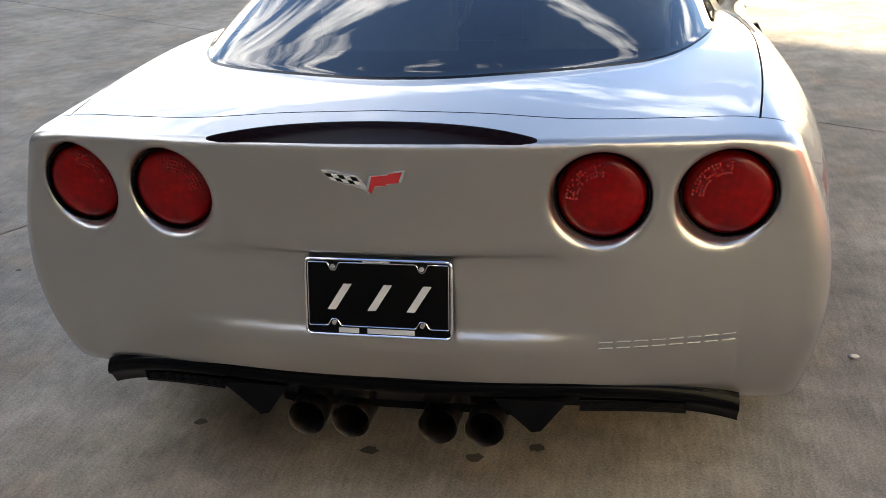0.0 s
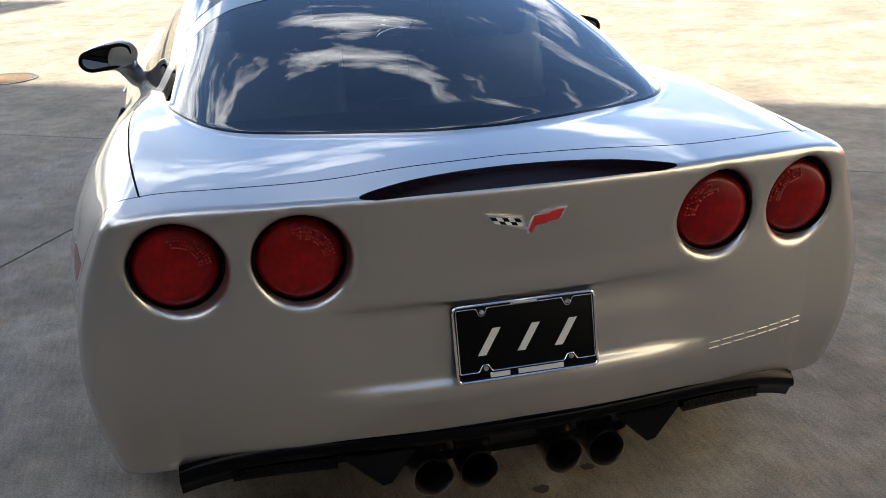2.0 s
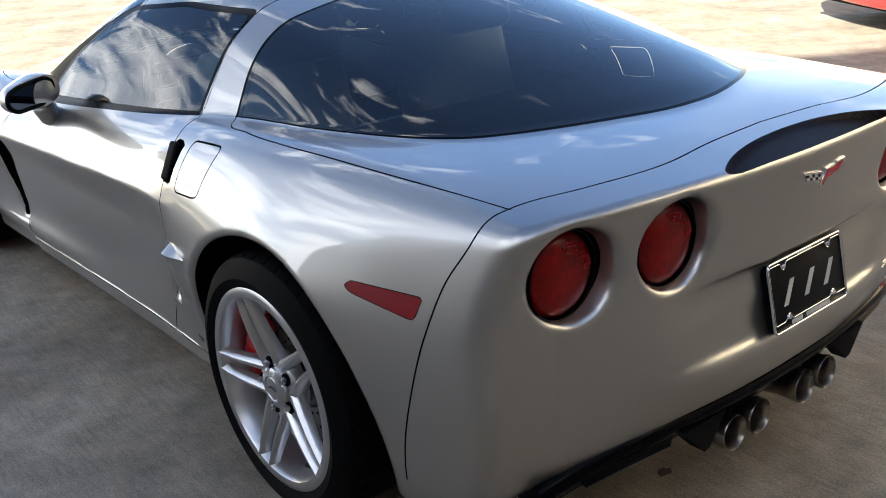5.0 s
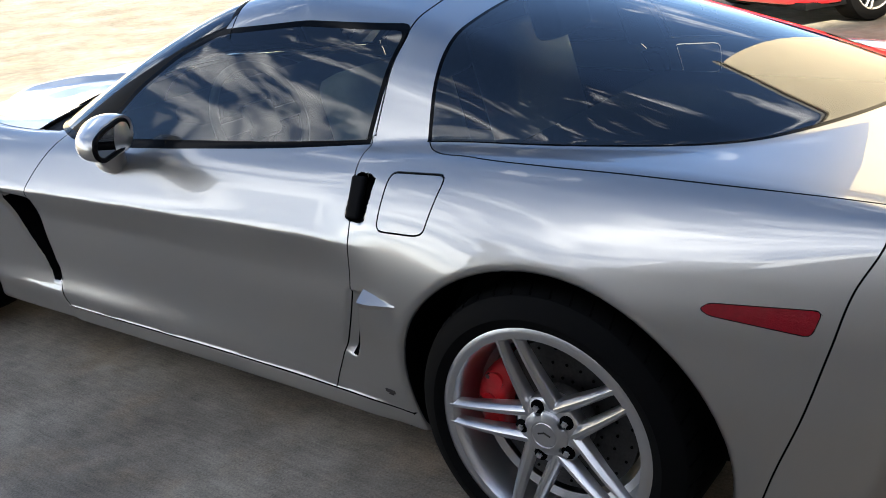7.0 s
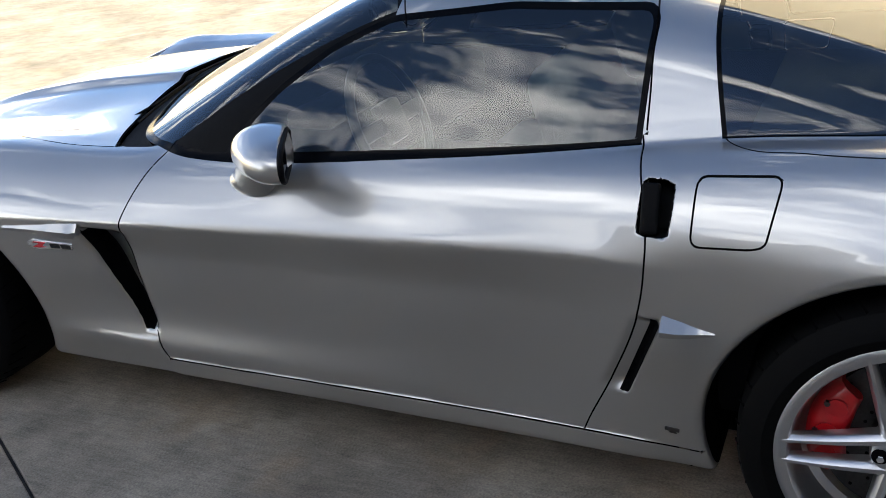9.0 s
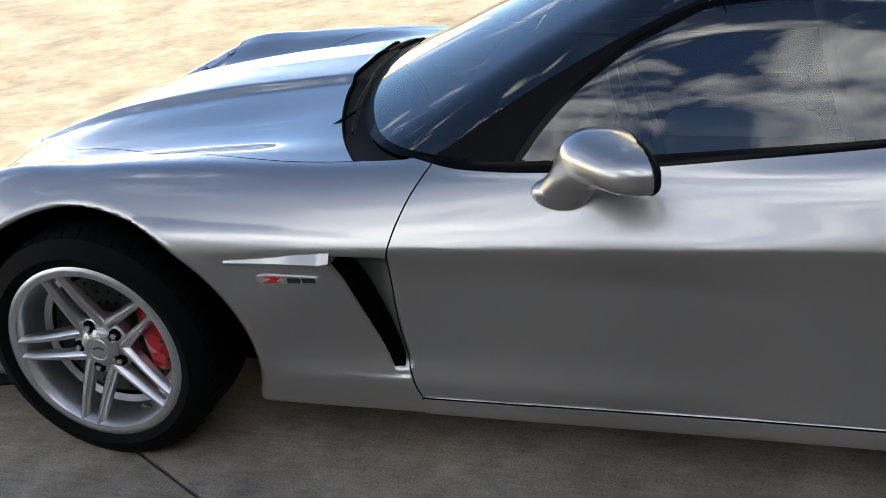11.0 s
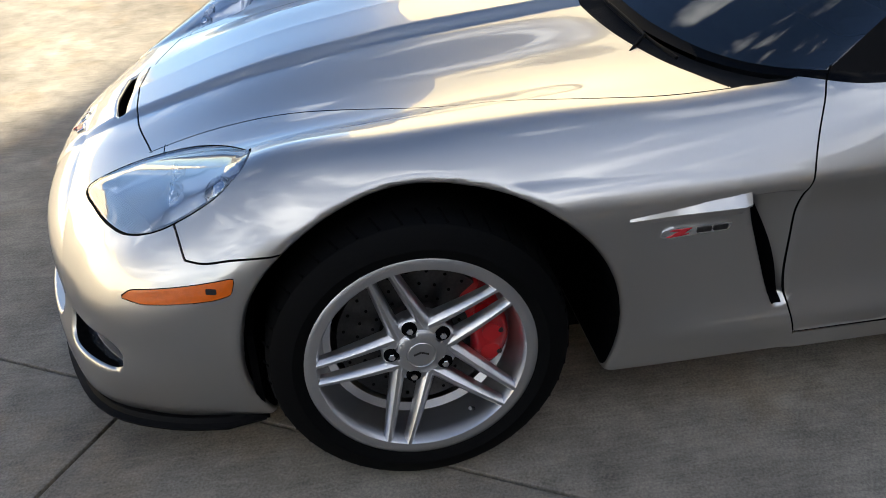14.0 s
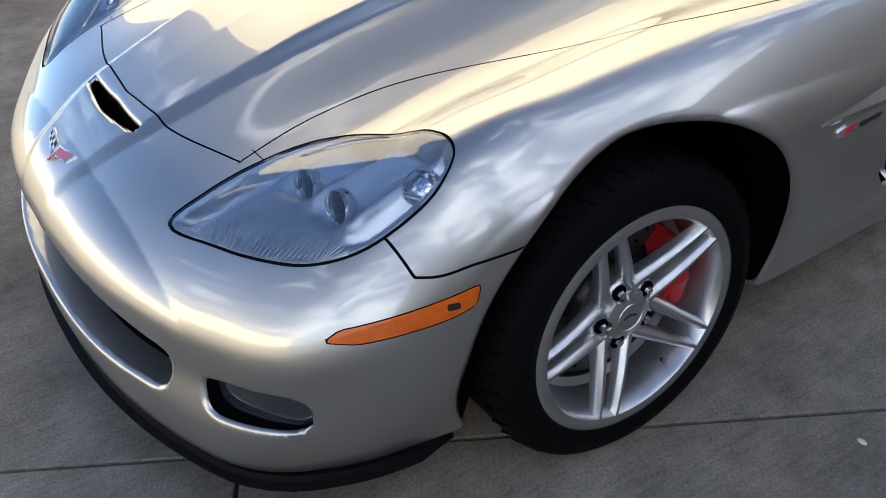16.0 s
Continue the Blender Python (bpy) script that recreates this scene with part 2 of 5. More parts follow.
SIDE_Y = (-0.85, -0.56, -0.36, 0.0, 0.38, 0.67, 1.2, 1.85, 2.25, 2.69, 3.05, 3.3)
SIDE_Z = (0.15, 0.26, 0.40, 0.55, 0.66, 0.76, 0.90)
SIDE = (
    (0.778, 0.816, 0.850, 0.866, 0.856, 0.828, 0.780),
    (0.822, 0.860, 0.892, 0.907, 0.896, 0.864, 0.802),
    (0.841, 0.881, 0.916, 0.934, 0.926, 0.891, 0.824),
    (0.884, 0.918, 0.955, 0.972, 0.960, 0.922, 0.858),
    (0.857, 0.880, 0.911, 0.934, 0.928, 0.902, 0.850),
    (0.860, 0.866, 0.872, 0.890, 0.904, 0.883, 0.812),
    (0.866, 0.869, 0.868, 0.886, 0.910, 0.877, 0.793),
    (0.877, 0.885, 0.886, 0.912, 0.933, 0.889, 0.763),
    (0.883, 0.898, 0.926, 0.952, 0.954, 0.908, 0.782),
    (0.864, 0.895, 0.939, 0.967, 0.962, 0.919, 0.821),
    (0.830, 0.870, 0.915, 0.936, 0.920, 0.885, 0.800),
    (0.790, 0.840, 0.885, 0.890, 0.860, 0.810, 0.720),
)
TOP_Y = (-0.86, -0.62, -0.30, 0.05, 0.42, 0.62, 1.2, 1.8, 2.02, 2.4, 2.7, 3.0, 3.24, 3.45)
TOP_X = (0.0, 0.25, 0.45, 0.60, 0.72, 0.82, 0.92)
TOP = (
    (0.908, 0.906, 0.901, 0.892, 0.879, 0.856, 0.806),
    (0.929, 0.927, 0.919, 0.910, 0.898, 0.880, 0.827),
    (0.943, 0.938, 0.928, 0.920, 0.913, 0.900, 0.848),
    (0.941, 0.935, 0.924, 0.919, 0.913, 0.901, 0.846),
    (0.913, 0.911, 0.907, 0.904, 0.897, 0.874, 0.811),
    (0.892, 0.890, 0.888, 0.887, 0.882, 0.854, 0.779),
    (0.860, 0.858, 0.856, 0.855, 0.851, 0.828, 0.753),
    (0.838, 0.836, 0.829, 0.821, 0.817, 0.799, 0.737),
    (0.862, 0.853, 0.831, 0.813, 0.803, 0.789, 0.735),
    (0.833, 0.822, 0.784, 0.774, 0.795, 0.791, 0.731),
    (0.791, 0.781, 0.743, 0.739, 0.775, 0.780, 0.725),
    (0.731, 0.724, 0.696, 0.696, 0.741, 0.753, 0.700),
    (0.655, 0.650, 0.637, 0.635, 0.636, 0.622, 0.552),
    (0.579, 0.575, 0.558, 0.539, 0.506, 0.460, 0.390),
)


def door_front(z):
    return spline(z, [(0.12, 1.78), (0.234, 1.823), (0.346, 1.858), (0.50, 1.875), (0.652, 1.868), (0.76, 1.825), (0.835, 1.772), (0.95, 1.70)])


def door_rear(z):
    return spline(z, [(0.12, 0.70), (0.256, 0.662), (0.40, 0.60), (0.56, 0.545), (0.75, 0.532), (0.90, 0.575), (1.0, 0.60)])


def scoop_edge(z):
    return 1.903 + (z - 0.354) * 0.385


def half_width(y, z):
    w = sheet(y, z, SIDE_Y, SIDE_Z, SIDE)
    # door crease: leans out above and tucks in below
    zc = 0.653 + 0.027 * (1.85 - y)
    dz = z - zc
    c = step(y, 0.40, 0.66) * (1 - step(y, 1.93, 2.45))
    w = w - c * 0.33 * (np.sqrt(dz * dz + 3e-5) - 0.0055) * np.exp(-((dz / 0.11) ** 2))
    # rocker: a soft flare along the sill
    w = w + 0.012 * np.exp(-(((z - 0.285) / 0.045) ** 2)) * step(y, 0.9, 1.75) * (1 - step(y, 2.1, 2.3)) + 0.006 * (1 - step(z, 0.240, 0.249)) * step(y, 0.45, 0.55) * (1 - step(y, 1.8, 1.86))
    # vent behind the front wheel: fender skin ends at an edge, the panel behind lies deeper
    e, s = scoop_edge(z), door_front(z) - 0.01
    back = np.clip((e - y) / np.maximum(e - s, 0.03), 0, 1.25)
    deep = 0.062 * np.clip(1 - back, 0, 1) * step(e - y, -0.001, 0.014)
    tall = step(z, 0.318, 0.350) * (1 - step(z, 0.616, 0.636))
    w = w - deep * tall
    # ledge over the badge, tapering forward
    lz = 0.628 - 0.05 * (y - 1.995)
    ahead = step(y - e, -0.006, 0.006)
    w = w + 0.020 * (1 - step(z, lz - 0.004, lz + 0.014)) * step(z, lz - 0.22, lz - 0.01) * (1 - step(y, 1.96, 2.27)) * ahead
    # and a faint one below it
    w = w + 0.004 * (1 - step(z, 0.300, 0.312)) * step(z, 0.20, 0.28) * (1 - step(y, 1.88, 2.16)) * step(y - s, 0.0, 0.02)
    # vent ahead of the rear wheel
    e2 = 0.490 + (0.564 - z) * 0.363
    s2 = door_rear(z)
    fwd = np.clip((y - e2) / np.maximum(s2 - e2 + 0.01, 0.02), 0, 1.3)
    deep2 = 0.03 * np.clip(1 - 0.8 * fwd, 0, 1) * step(y - e2, -0.001, 0.013) * (1 - step(y - s2, 0.0, 0.03))
    w = w - deep2 * step(z, 0.360, 0.395) * (1 - step(z, 0.556, 0.572))
    w = w + 0.020 * (1 - step(z, 0.560, 0.578)) * step(z, 0.40, 0.55) * step(y, 0.375, 0.47) * (1 - step(y - e2, -0.004, 0.006))
    return w


def rear_face(x, z):
    # the plan curve straightens beyond the outer lamps
    over = np.maximum(x - 0.715, 0.0)
    y = -0.862 + 0.105 * (np.minimum(x, 0.715) / 0.714) ** 2.2 + 0.22 * over
    mid = spline(z, [(0.12, 0.16), (0.26, 0.085), (0.36, 0.040), (0.44, 0.012), (0.47, 0.008), (0.485, 0.012), (0.50, 0.022), (0.515, 0.025), (0.58, 0.030), (0.655, 0.036), (0.672, 0.030), (0.74, 0.024), (0.82, 0.010), (0.90, -0.002), (0.95, 0.0)])
    out = spline(z, [(0.12, 0.15), (0.26, 0.080), (0.38, 0.034), (0.50, 0.014), (0.62, 0.013), (0.74, 0.016), (0.84, 0.008), (0.90, -0.002), (0.95, 0.0)])
    y = y + mid + (out - mid) * step(x, 0.30, 0.50)
    # shelf round the plate
    panel = np.exp(-((x / 0.33) ** 6))
    y = y + 0.003 * panel * step(z, 0.488, 0.510) * (1 - step(z, 0.660, 0.668))
    return y


def nose_plan(x):
    return 3.573 - 0.209 * (x / 0.8) ** 2.4


def nose(x, z):
    y = nose_plan(x) - 0.11 * (z - 0.4)
    return y + spline(z, [(0.10, -0.055), (0.18, -0.02), (0.26, -0.004), (0.36, -0.016), (0.46, 0.0), (0.56, -0.02), (0.70, -0.10)])


GRILLE = rounded([(-0.56, 0.375), (-0.3, 0.405), (0.0, 0.425), (0.3, 0.405), (0.56, 0.375), (0.55, 0.29), (0.3, 0.272), (-0.3, 0.272), (-0.55, 0.29)], 0.05)
FOG = rounded([(0.630, 0.356), (0.69, 0.367), (0.785, 0.368), (0.806, 0.350), (0.804, 0.306), (0.785, 0.290), (0.665, 0.290), (0.642, 0.305)], 0.015)
LAMPS = ((0.440, 0.781), (0.676, 0.771))


def body_field(x, y, z, cut=True):
    x = np.abs(x)
    side = x - half_width(y, z)
    top = z - sheet(y, x, TOP_Y, TOP_X, TOP)
    # central hood bulge and the ridge lines beside it
    edge = spline(y, [(2.0, 0.235), (2.6, 0.225), (3.1, 0.205), (3.35, 0.165), (3.5, 0.115), (3.65, 0.06)])
    top = top - spline(y, [(2.0, 0.016), (2.6, 0.022), (3.3, 0.014), (3.6, 0.008)]) * (1 - step(x, edge - 0.022, edge + 0.022)) * step(y, 2.0, 2.2)
    s = smax(side, rear_face(x, z) - y, 0.05)
    s = smax(s, y - nose(x, z), 0.18)
    k = spline(y, [(-0.9, 0.018), (-0.72, 0.03), (-0.45, 0.08), (0.0, 0.12), (0.6, 0.09), (2.0, 0.09), (2.7, 0.12), (3.1, 0.14), (3.35, 0.16), (3.6, 0.2)])
    f = smax(s, top, k)
    f = smax(f, 0.182 - 0.044 * step(y, 2.7, 3.0) + 0.135 * (1 - step(y, -0.80, -0.42)) - z, 0.03)
    if not cut:
        return f
    for (yc, zc), r in ((REAR_AXLE, REAR_ARCH), ((2.668, 0.326), FRONT_ARCH)):
        d = np.hypot((y - yc) / 1.06, z - zc) - r
        # the front arch stands closer to the tyre at the bumper, wider at the sill
        if yc > 2:
            d = d + 0.022 * step(y, 2.72, 2.92) * (1 - step(z, 0.36, 0.58)) - 0.010 * (1 - step(y, 2.42, 2.60))
        f = smax(f, -np.maximum(d, 0.52 - x), 0.026)
    # tail lamp pockets, tilted with the fascia
    for lx, lz in LAMPS:
        yl = -0.862 + 0.105 * (lx / 0.714) ** 2.2
        d = np.hypot(x - lx, z - lz)
        hole = np.maximum(d - 0.097 + 0.16 * np.clip(y - yl - 0.01, -0.1, 0.1), y - yl - 0.085)
        f = smax(f, -hole, 0.018)
    # grille and lower side openings
    for curve, far in ((GRILLE, 0.16), (FOG, 0.11)):
        hole = np.maximum(-inside(x, z, curve), nose_plan(x) - far - y)
        f = smax(f, -hole, 0.010)
    # nose inlet behind the badge
    hole = np.maximum(np.maximum(np.abs(x) - 0.15, np.abs(y - 3.352 + 0.4 * x * x) - 0.017 + 0.06 * x), 0.585 - z)
    f = smax(f, -hole, 0.012)
    # door pull pocket
    hole = np.maximum(-inside(y, z, HANDLE), -0.045 - f)
    f = smax(f, -hole, 0.003)
    return f


HANDLE = rounded([(0.484, 0.840), (0.550, 0.840), (0.550, 0.744), (0.487, 0.744)], 0.014)


def cabin_field(x, y, z):
    x = np.abs(x)
    crown = spline(y, [(-1.0, 0.69), (-0.62, 0.893), (-0.52, 0.933), (-0.3, 1.0), (0.0, 1.079), (0.4, 1.163), (0.8, 1.225), (1.05, 1.240), (1.28, 1.215), (1.5, 1.138), (1.75, 1.03), (2.05, 0.895), (2.4, 0.72), (3.8, 0.08)])
    bend = spline(y, [(-0.6, 0.30), (-0.3, 0.26), (0.0, 0.26), (0.5, 0.22), (1.1, 0.20), (1.5, 0.22), (2.1, 0.30)])
    top = z - (crown - bend * x * x)
    belt = spline(y, [(-0.6, 0.50), (-0.3, 0.62), (0.0, 0.685), (0.42, 0.712), (0.7, 0.735), (1.3, 0.755), (1.8, 0.735), (2.2, 0.66)])
    lean = z - 0.90
    side = x - (belt - 0.60 * lean - 0.35 * lean * np.abs(lean))
    return np.maximum(smax(top, side * 0.86, 0.09), 0.80 - z)


def car_field(x, y, z):
    return smin(body_field(x, y, z), cabin_field(x, y, z), 0.012)


def normals(f, p, e=0.0015):
    g = np.stack([f(*(p + e * np.eye(3)[i]).T) - f(*(p - e * np.eye(3)[i]).T) for i in range(3)], 1) / (2 * e)
    return g


def skin(f, lo, hi, h, coarse=5, near=0.10):
    """A mesh of quads on f = 0: one corner in each cell that the skin crosses, drawn onto it."""
    lo, hi = np.array(lo), np.array(hi)
    n = ((hi - lo) / h / coarse).astype(int) + 1
    axes = [lo[i] + (np.arange(n[i]) + 0.5) * h * coarse for i in range(3)]
    c = np.stack(np.meshgrid(*axes, indexing="ij"), -1).reshape(-1, 3)
    close = (np.abs(f(*c.T)) < near).reshape(n)
    fine = close.repeat(coarse, 0).repeat(coarse, 1).repeat(coarse, 2)
    pad = np.zeros(np.array(fine.shape) + 1, bool)
    for d in np.ndindex(2, 2, 2):
        pad[d[0] : d[0] + fine.shape[0], d[1] : d[1] + fine.shape[1], d[2] : d[2] + fine.shape[2]] |= fine
    at = np.argwhere(pad)
    value = np.full(pad.shape, np.nan)
    value[pad] = np.concatenate([f(*(lo + part * h).T) for part in np.array_split(at, max(1, len(at) // 200000))])
    neg = value < 0
    cells = np.argwhere(fine)
    corner = list(np.ndindex(2, 2, 2))
    count = sum(neg[tuple((cells + d).T)] for d in corner)
    cells = cells[(count > 0) & (count < 8)]
    total, hits = np.zeros((len(cells), 3)), np.zeros(len(cells))
    for a in corner:
        for i in range(3):
            if a[i] == 0:
                b = tuple(a[j] + (j == i) for j in range(3))
                va, vb = value[tuple((cells + a).T)], value[tuple((cells + b).T)]
                cross = (va < 0) != (vb < 0)
                t = np.where(cross, va / np.where(cross, va - vb, 1), 0)
                p = cells + np.array(a) + t[:, None] * np.eye(3)[i]
                total += p * cross[:, None]
                hits += cross
    verts = lo + total / hits[:, None] * h
    index = np.full(fine.shape, -1)
    index[tuple(cells.T)] = np.arange(len(cells))
    quads = []
    for i in range(3):
        j, k = (i + 1) % 3, (i + 2) % 3
        e = np.eye(3, dtype=int)
        ok = at[(at[:, i] < pad.shape[i] - 1) & (at[:, j] > 0) & (at[:, k] > 0)]
        ok = ok[(ok[:, j] < fine.shape[j]) & (ok[:, k] < fine.shape[k])]
        va, vb = value[tuple(ok.T)], value[tuple((ok + e[i]).T)]
        cross = ((va < 0) != (vb < 0)) & np.isfinite(va) & np.isfinite(vb)
        ok, flip = ok[cross], va[cross] > 0
        q = np.stack([index[tuple((ok - d).T)] for d in (e[j] + e[k], e[k], 0 * e[0], e[j])], 1)
        q[flip] = q[flip][:, ::-1]
        quads.append(q[(q >= 0).all(1)])
    quads = np.concatenate(quads)
    for _ in range(3):
        g = normals(f, verts)
        move = f(*verts.T)[:, None] * g / np.maximum((g * g).sum(1), 0.3)[:, None]
        size = np.linalg.norm(move, axis=1, keepdims=True)
        verts = verts - move * np.minimum(1, 0.45 * h / np.maximum(size, 1e-9))
    return verts, quads


# ---- mesh tools ----
def link(name, data, parent=None, label=""):
    ob = new(name, data)
    if parent is not None:
        ob.parent = parent
    if label:
        ob["label"] = label
    return ob


def from_arrays(name, v, faces, mat, parent=None, label="", shade=None, smooth=True):
    me = bpy.data.meshes.new(name)
    v, faces = np.asarray(v, np.float32), np.asarray(faces, np.int32)
    k = faces.shape[1]
    me.vertices.add(len(v))
    me.vertices.foreach_set("co", v.ravel())
    me.loops.add(faces.size)
    me.loops.foreach_set("vertex_index", faces.ravel())
    me.polygons.add(len(faces))
    me.polygons.foreach_set("loop_start", np.arange(0, faces.size, k, dtype=np.int32))
    me.polygons.foreach_set("use_smooth", np.full(len(faces), smooth))
    me.update(calc_edges=True)
    me.validate()
    if shade is not None and len(me.vertices) == len(shade):
        me.normals_split_custom_set_from_vertices(shade)
    me.materials.append(mat)
    return link(name, me, parent, label)


def part(name, bm, mat, parent=None, label="", smooth=True, angle=40):
    me = bpy.data.meshes.new(name)
    bmesh.ops.recalc_face_normals(bm, faces=bm.faces)
    bm.to_mesh(me)
    bm.free()
    me.materials.append(mat)
    if smooth:
        me.polygons.foreach_set("use_smooth", [True] * len(me.polygons))
        me.set_sharp_from_angle(angle=radians(angle))
    return link(name, me, parent, label)


def lathe(profile, n=96, closed=False):
    """Turns a profile of (radius, depth) about the local x axis."""
    bm = bmesh.new()
    rings = []
    for i in range(n):
        a = 2 * math.pi * i / n
        rings.append([bm.verts.new((d, r * math.cos(a), r * math.sin(a))) for r, d in profile])
    m = len(profile)
    for i in range(n):
        p, q = rings[i], rings[(i + 1) % n]
        for j in range(m if closed else m - 1):
            bm.faces.new((p[j], q[j], q[(j + 1) % m], p[(j + 1) % m]))
    return bm


def block(bm, size, m=Matrix(), bevel=0.0, segments=2):
    made = bmesh.ops.create_cube(bm, size=1.0, matrix=m @ Matrix.Diagonal((*size, 1)))
    if bevel:
        edges = list({e for v in made["verts"] for e in v.link_edges})
        bmesh.ops.bevel(bm, geom=edges, offset=bevel, segments=segments, profile=0.6, affect="EDGES")
    return bm


def disc(bm, r, depth, m=Matrix(), n=32, r2=None):
    bmesh.ops.create_cone(bm, cap_ends=True, segments=n, radius1=r, radius2=r if r2 is None else r2, depth=depth, matrix=m)
    return bm


def tube(points, r, n=8, closed=False):
    """A round bar along a line of points; r may be one radius or one for each point."""
    bm = bmesh.new()
    pts = [Vector(p) for p in points]
    rs = r if isinstance(r, (list, tuple)) else [r] * len(pts)
    rings, up = [], Vector((0.13, 0.2, 1)).normalized()
    for i, p in enumerate(pts):
        d = (pts[(i + 1) % len(pts)] - pts[i - 1]) if closed else pts[min(i + 1, len(pts) - 1)] - pts[max(i - 1, 0)]
        d.normalize()
        s = d.cross(up).normalized()
        w = s.cross(d)
        rings.append([bm.verts.new(p + rs[i] * (math.cos(a) * s + math.sin(a) * w)) for a in [2 * math.pi * k / n for k in range(n)]])
    for i in range(len(rings) if closed else len(rings) - 1):
        p, q = rings[i], rings[(i + 1) % len(rings)]
        for k in range(n):
            bm.faces.new((p[k], p[(k + 1) % n], q[(k + 1) % n], q[k]))
    if not closed:
        bm.faces.new(rings[0])
        bm.faces.new(rings[-1])
    return bm


def split(v, t, g, use=None):
    """Cuts the triangles along g = 0; use: which triangles may be cut."""
    g = np.where(np.abs(g) < 1e-5, 1e-5, g)
    s = g[t] > 0
    n = s.sum(1)
    mixed = (n > 0) & (n < 3)
    if use is not None:
        mixed &= use
    keep, cut, sc = t[~mixed], t[mixed], s[mixed]
    if not len(cut):
        return v, t
    lone_side = sc.sum(1) == 1
    lone = np.where(lone_side, sc.argmax(1), (~sc).argmax(1))
    r = np.arange(len(cut))
    a, b, c = cut[r, lone], cut[r, (lone + 1) % 3], cut[r, (lone + 2) % 3]
    pairs = np.concatenate([np.stack([a, b], 1), np.stack([a, c], 1)])
    pairs.sort(axis=1)
    uniq, inv = np.unique(pairs, axis=0, return_inverse=True)
    inv = inv.ravel()
    w = g[uniq[:, 0]] / (g[uniq[:, 0]] - g[uniq[:, 1]])
    fresh = v[uniq[:, 0]] + w[:, None] * (v[uniq[:, 1]] - v[uniq[:, 0]])
    ab, ac = len(v) + inv[: len(cut)], len(v) + inv[len(cut) :]
    tris = np.concatenate([np.stack([a, ab, ac], 1), np.stack([ab, b, c], 1), np.stack([ab, c, ac], 1)])
    return np.concatenate([v, fresh]), np.concatenate([keep, tris])


def compact(v, t, *more):
    used, inv = np.unique(t, return_inverse=True)
    return (v[used], inv.reshape(t.shape), *(m[used] for m in more))


# ---- the car's skin, cut into its panels ----
HEADLIGHT = closed_curve([(0.447, 3.395), (0.571, 3.357), (0.681, 3.310), (0.763, 3.255), (0.815, 3.184), (0.838, 3.093), (0.830, 3.032), (0.795, 2.998), (0.702, 2.994), (0.580, 3.024), (0.505, 3.105), (0.467, 3.216), (0.450, 3.32)], 5)
FUEL = rounded([(0.442, 0.856), (0.280, 0.868), (0.300, 0.752), (0.325, 0.744), (0.441, 0.736)], 0.02)
MARK_REAR = rounded([(-0.342, 0.712), (-0.36, 0.722), (-0.552, 0.733), (-0.540, 0.688), (-0.36, 0.702)], 0.012)
MARK_FRONT = rounded([(3.044, 0.570), (3.054, 0.534), (3.09, 0.522), (3.24, 0.494), (3.285, 0.496), (3.26, 0.516)], 0.01)
WINDOW = rounded([(0.590, 0.80), (0.592, 1.127), (0.915, 1.136), (1.205, 1.110), (1.348, 1.046), (1.471, 0.957), (1.54, 0.885), (1.60, 0.80)], 0.03)


def hood_side(y):
    return spline(y, [(1.95, 0.766), (2.0, 0.766), (2.2, 0.762), (2.443, 0.700), (2.60, 0.600), (2.755, 0.518), (2.93, 0.456), (3.1, 0.432), (3.24, 0.436)])


def hood_front(x):
    return spline(x, [(0.0, 3.312), (0.25, 3.287), (0.436, 3.238), (0.62, 3.20), (0.84, 3.15), (1.0, 3.10)])


def hood_rear(x):
    return spline(x, [(0.0, 2.170), (0.31, 2.158), (0.54, 2.095), (0.68, 2.035), (0.765, 1.988)])


def tail_seam(x, z):
    s = spline(x, [(0.0, -0.698), (0.2, -0.708), (0.39, -0.722), (0.57, -0.690), (0.72, -0.645), (0.80, -0.640)])
    return s + spline(z, [(0.20, 0.20), (0.395, 0.145), (0.539, 0.098), (0.669, 0.066), (0.774, 0.042), (0.851, 0.008), (0.90, 0.0)])


def hatch_side(y):
    return spline(y, [(-0.66, 0.730), (-0.515, 0.748), (-0.38, 0.762), (-0.14, 0.778), (0.05, 0.784), (0.25, 0.772), (0.38, 0.742), (0.42, 0.70)])


def nose_seam(y):
    return spline(y, [(2.85, 0.618), (3.04, 0.604), (3.12, 0.592), (3.16, 0.600), (3.20, 0.640), (3.26, 0.76)])


H = 0.0095
v, quads = skin(car_field, (-1.0, -0.95, 0.08), (0.03, 3.72, 1.32), H)
t = np.concatenate([quads[:, [0, 1, 2]], quads[:, [0, 2, 3]]])
GAPW = 0.0021


def fields(p):
    x, y, z = np.abs(p[:, 0]), p[:, 1], p[:, 2]
    body, cab = body_field(x, y, z), cabin_field(x, y, z)
    whole = body_field(x, y, z, cut=False)
    return dict(x=x, y=y, z=z, cabin=body - cab, deep=whole)


def cut(g_of, mask_of, levels=(0.0,)):
    """Cuts the skin along levels of a field, where all corners of a triangle lie in the mask."""
    global v, t
    for level in levels:
        f = fields(v)
        m = mask_of(f)
        v, t = split(v, t, g_of(f) - level, m[t].all(1))


v, t = split(v, t, v[:, 0] + 0.0)
t = t[v[t].mean(1)[:, 0] < 0]
v, t = compact(v, t)

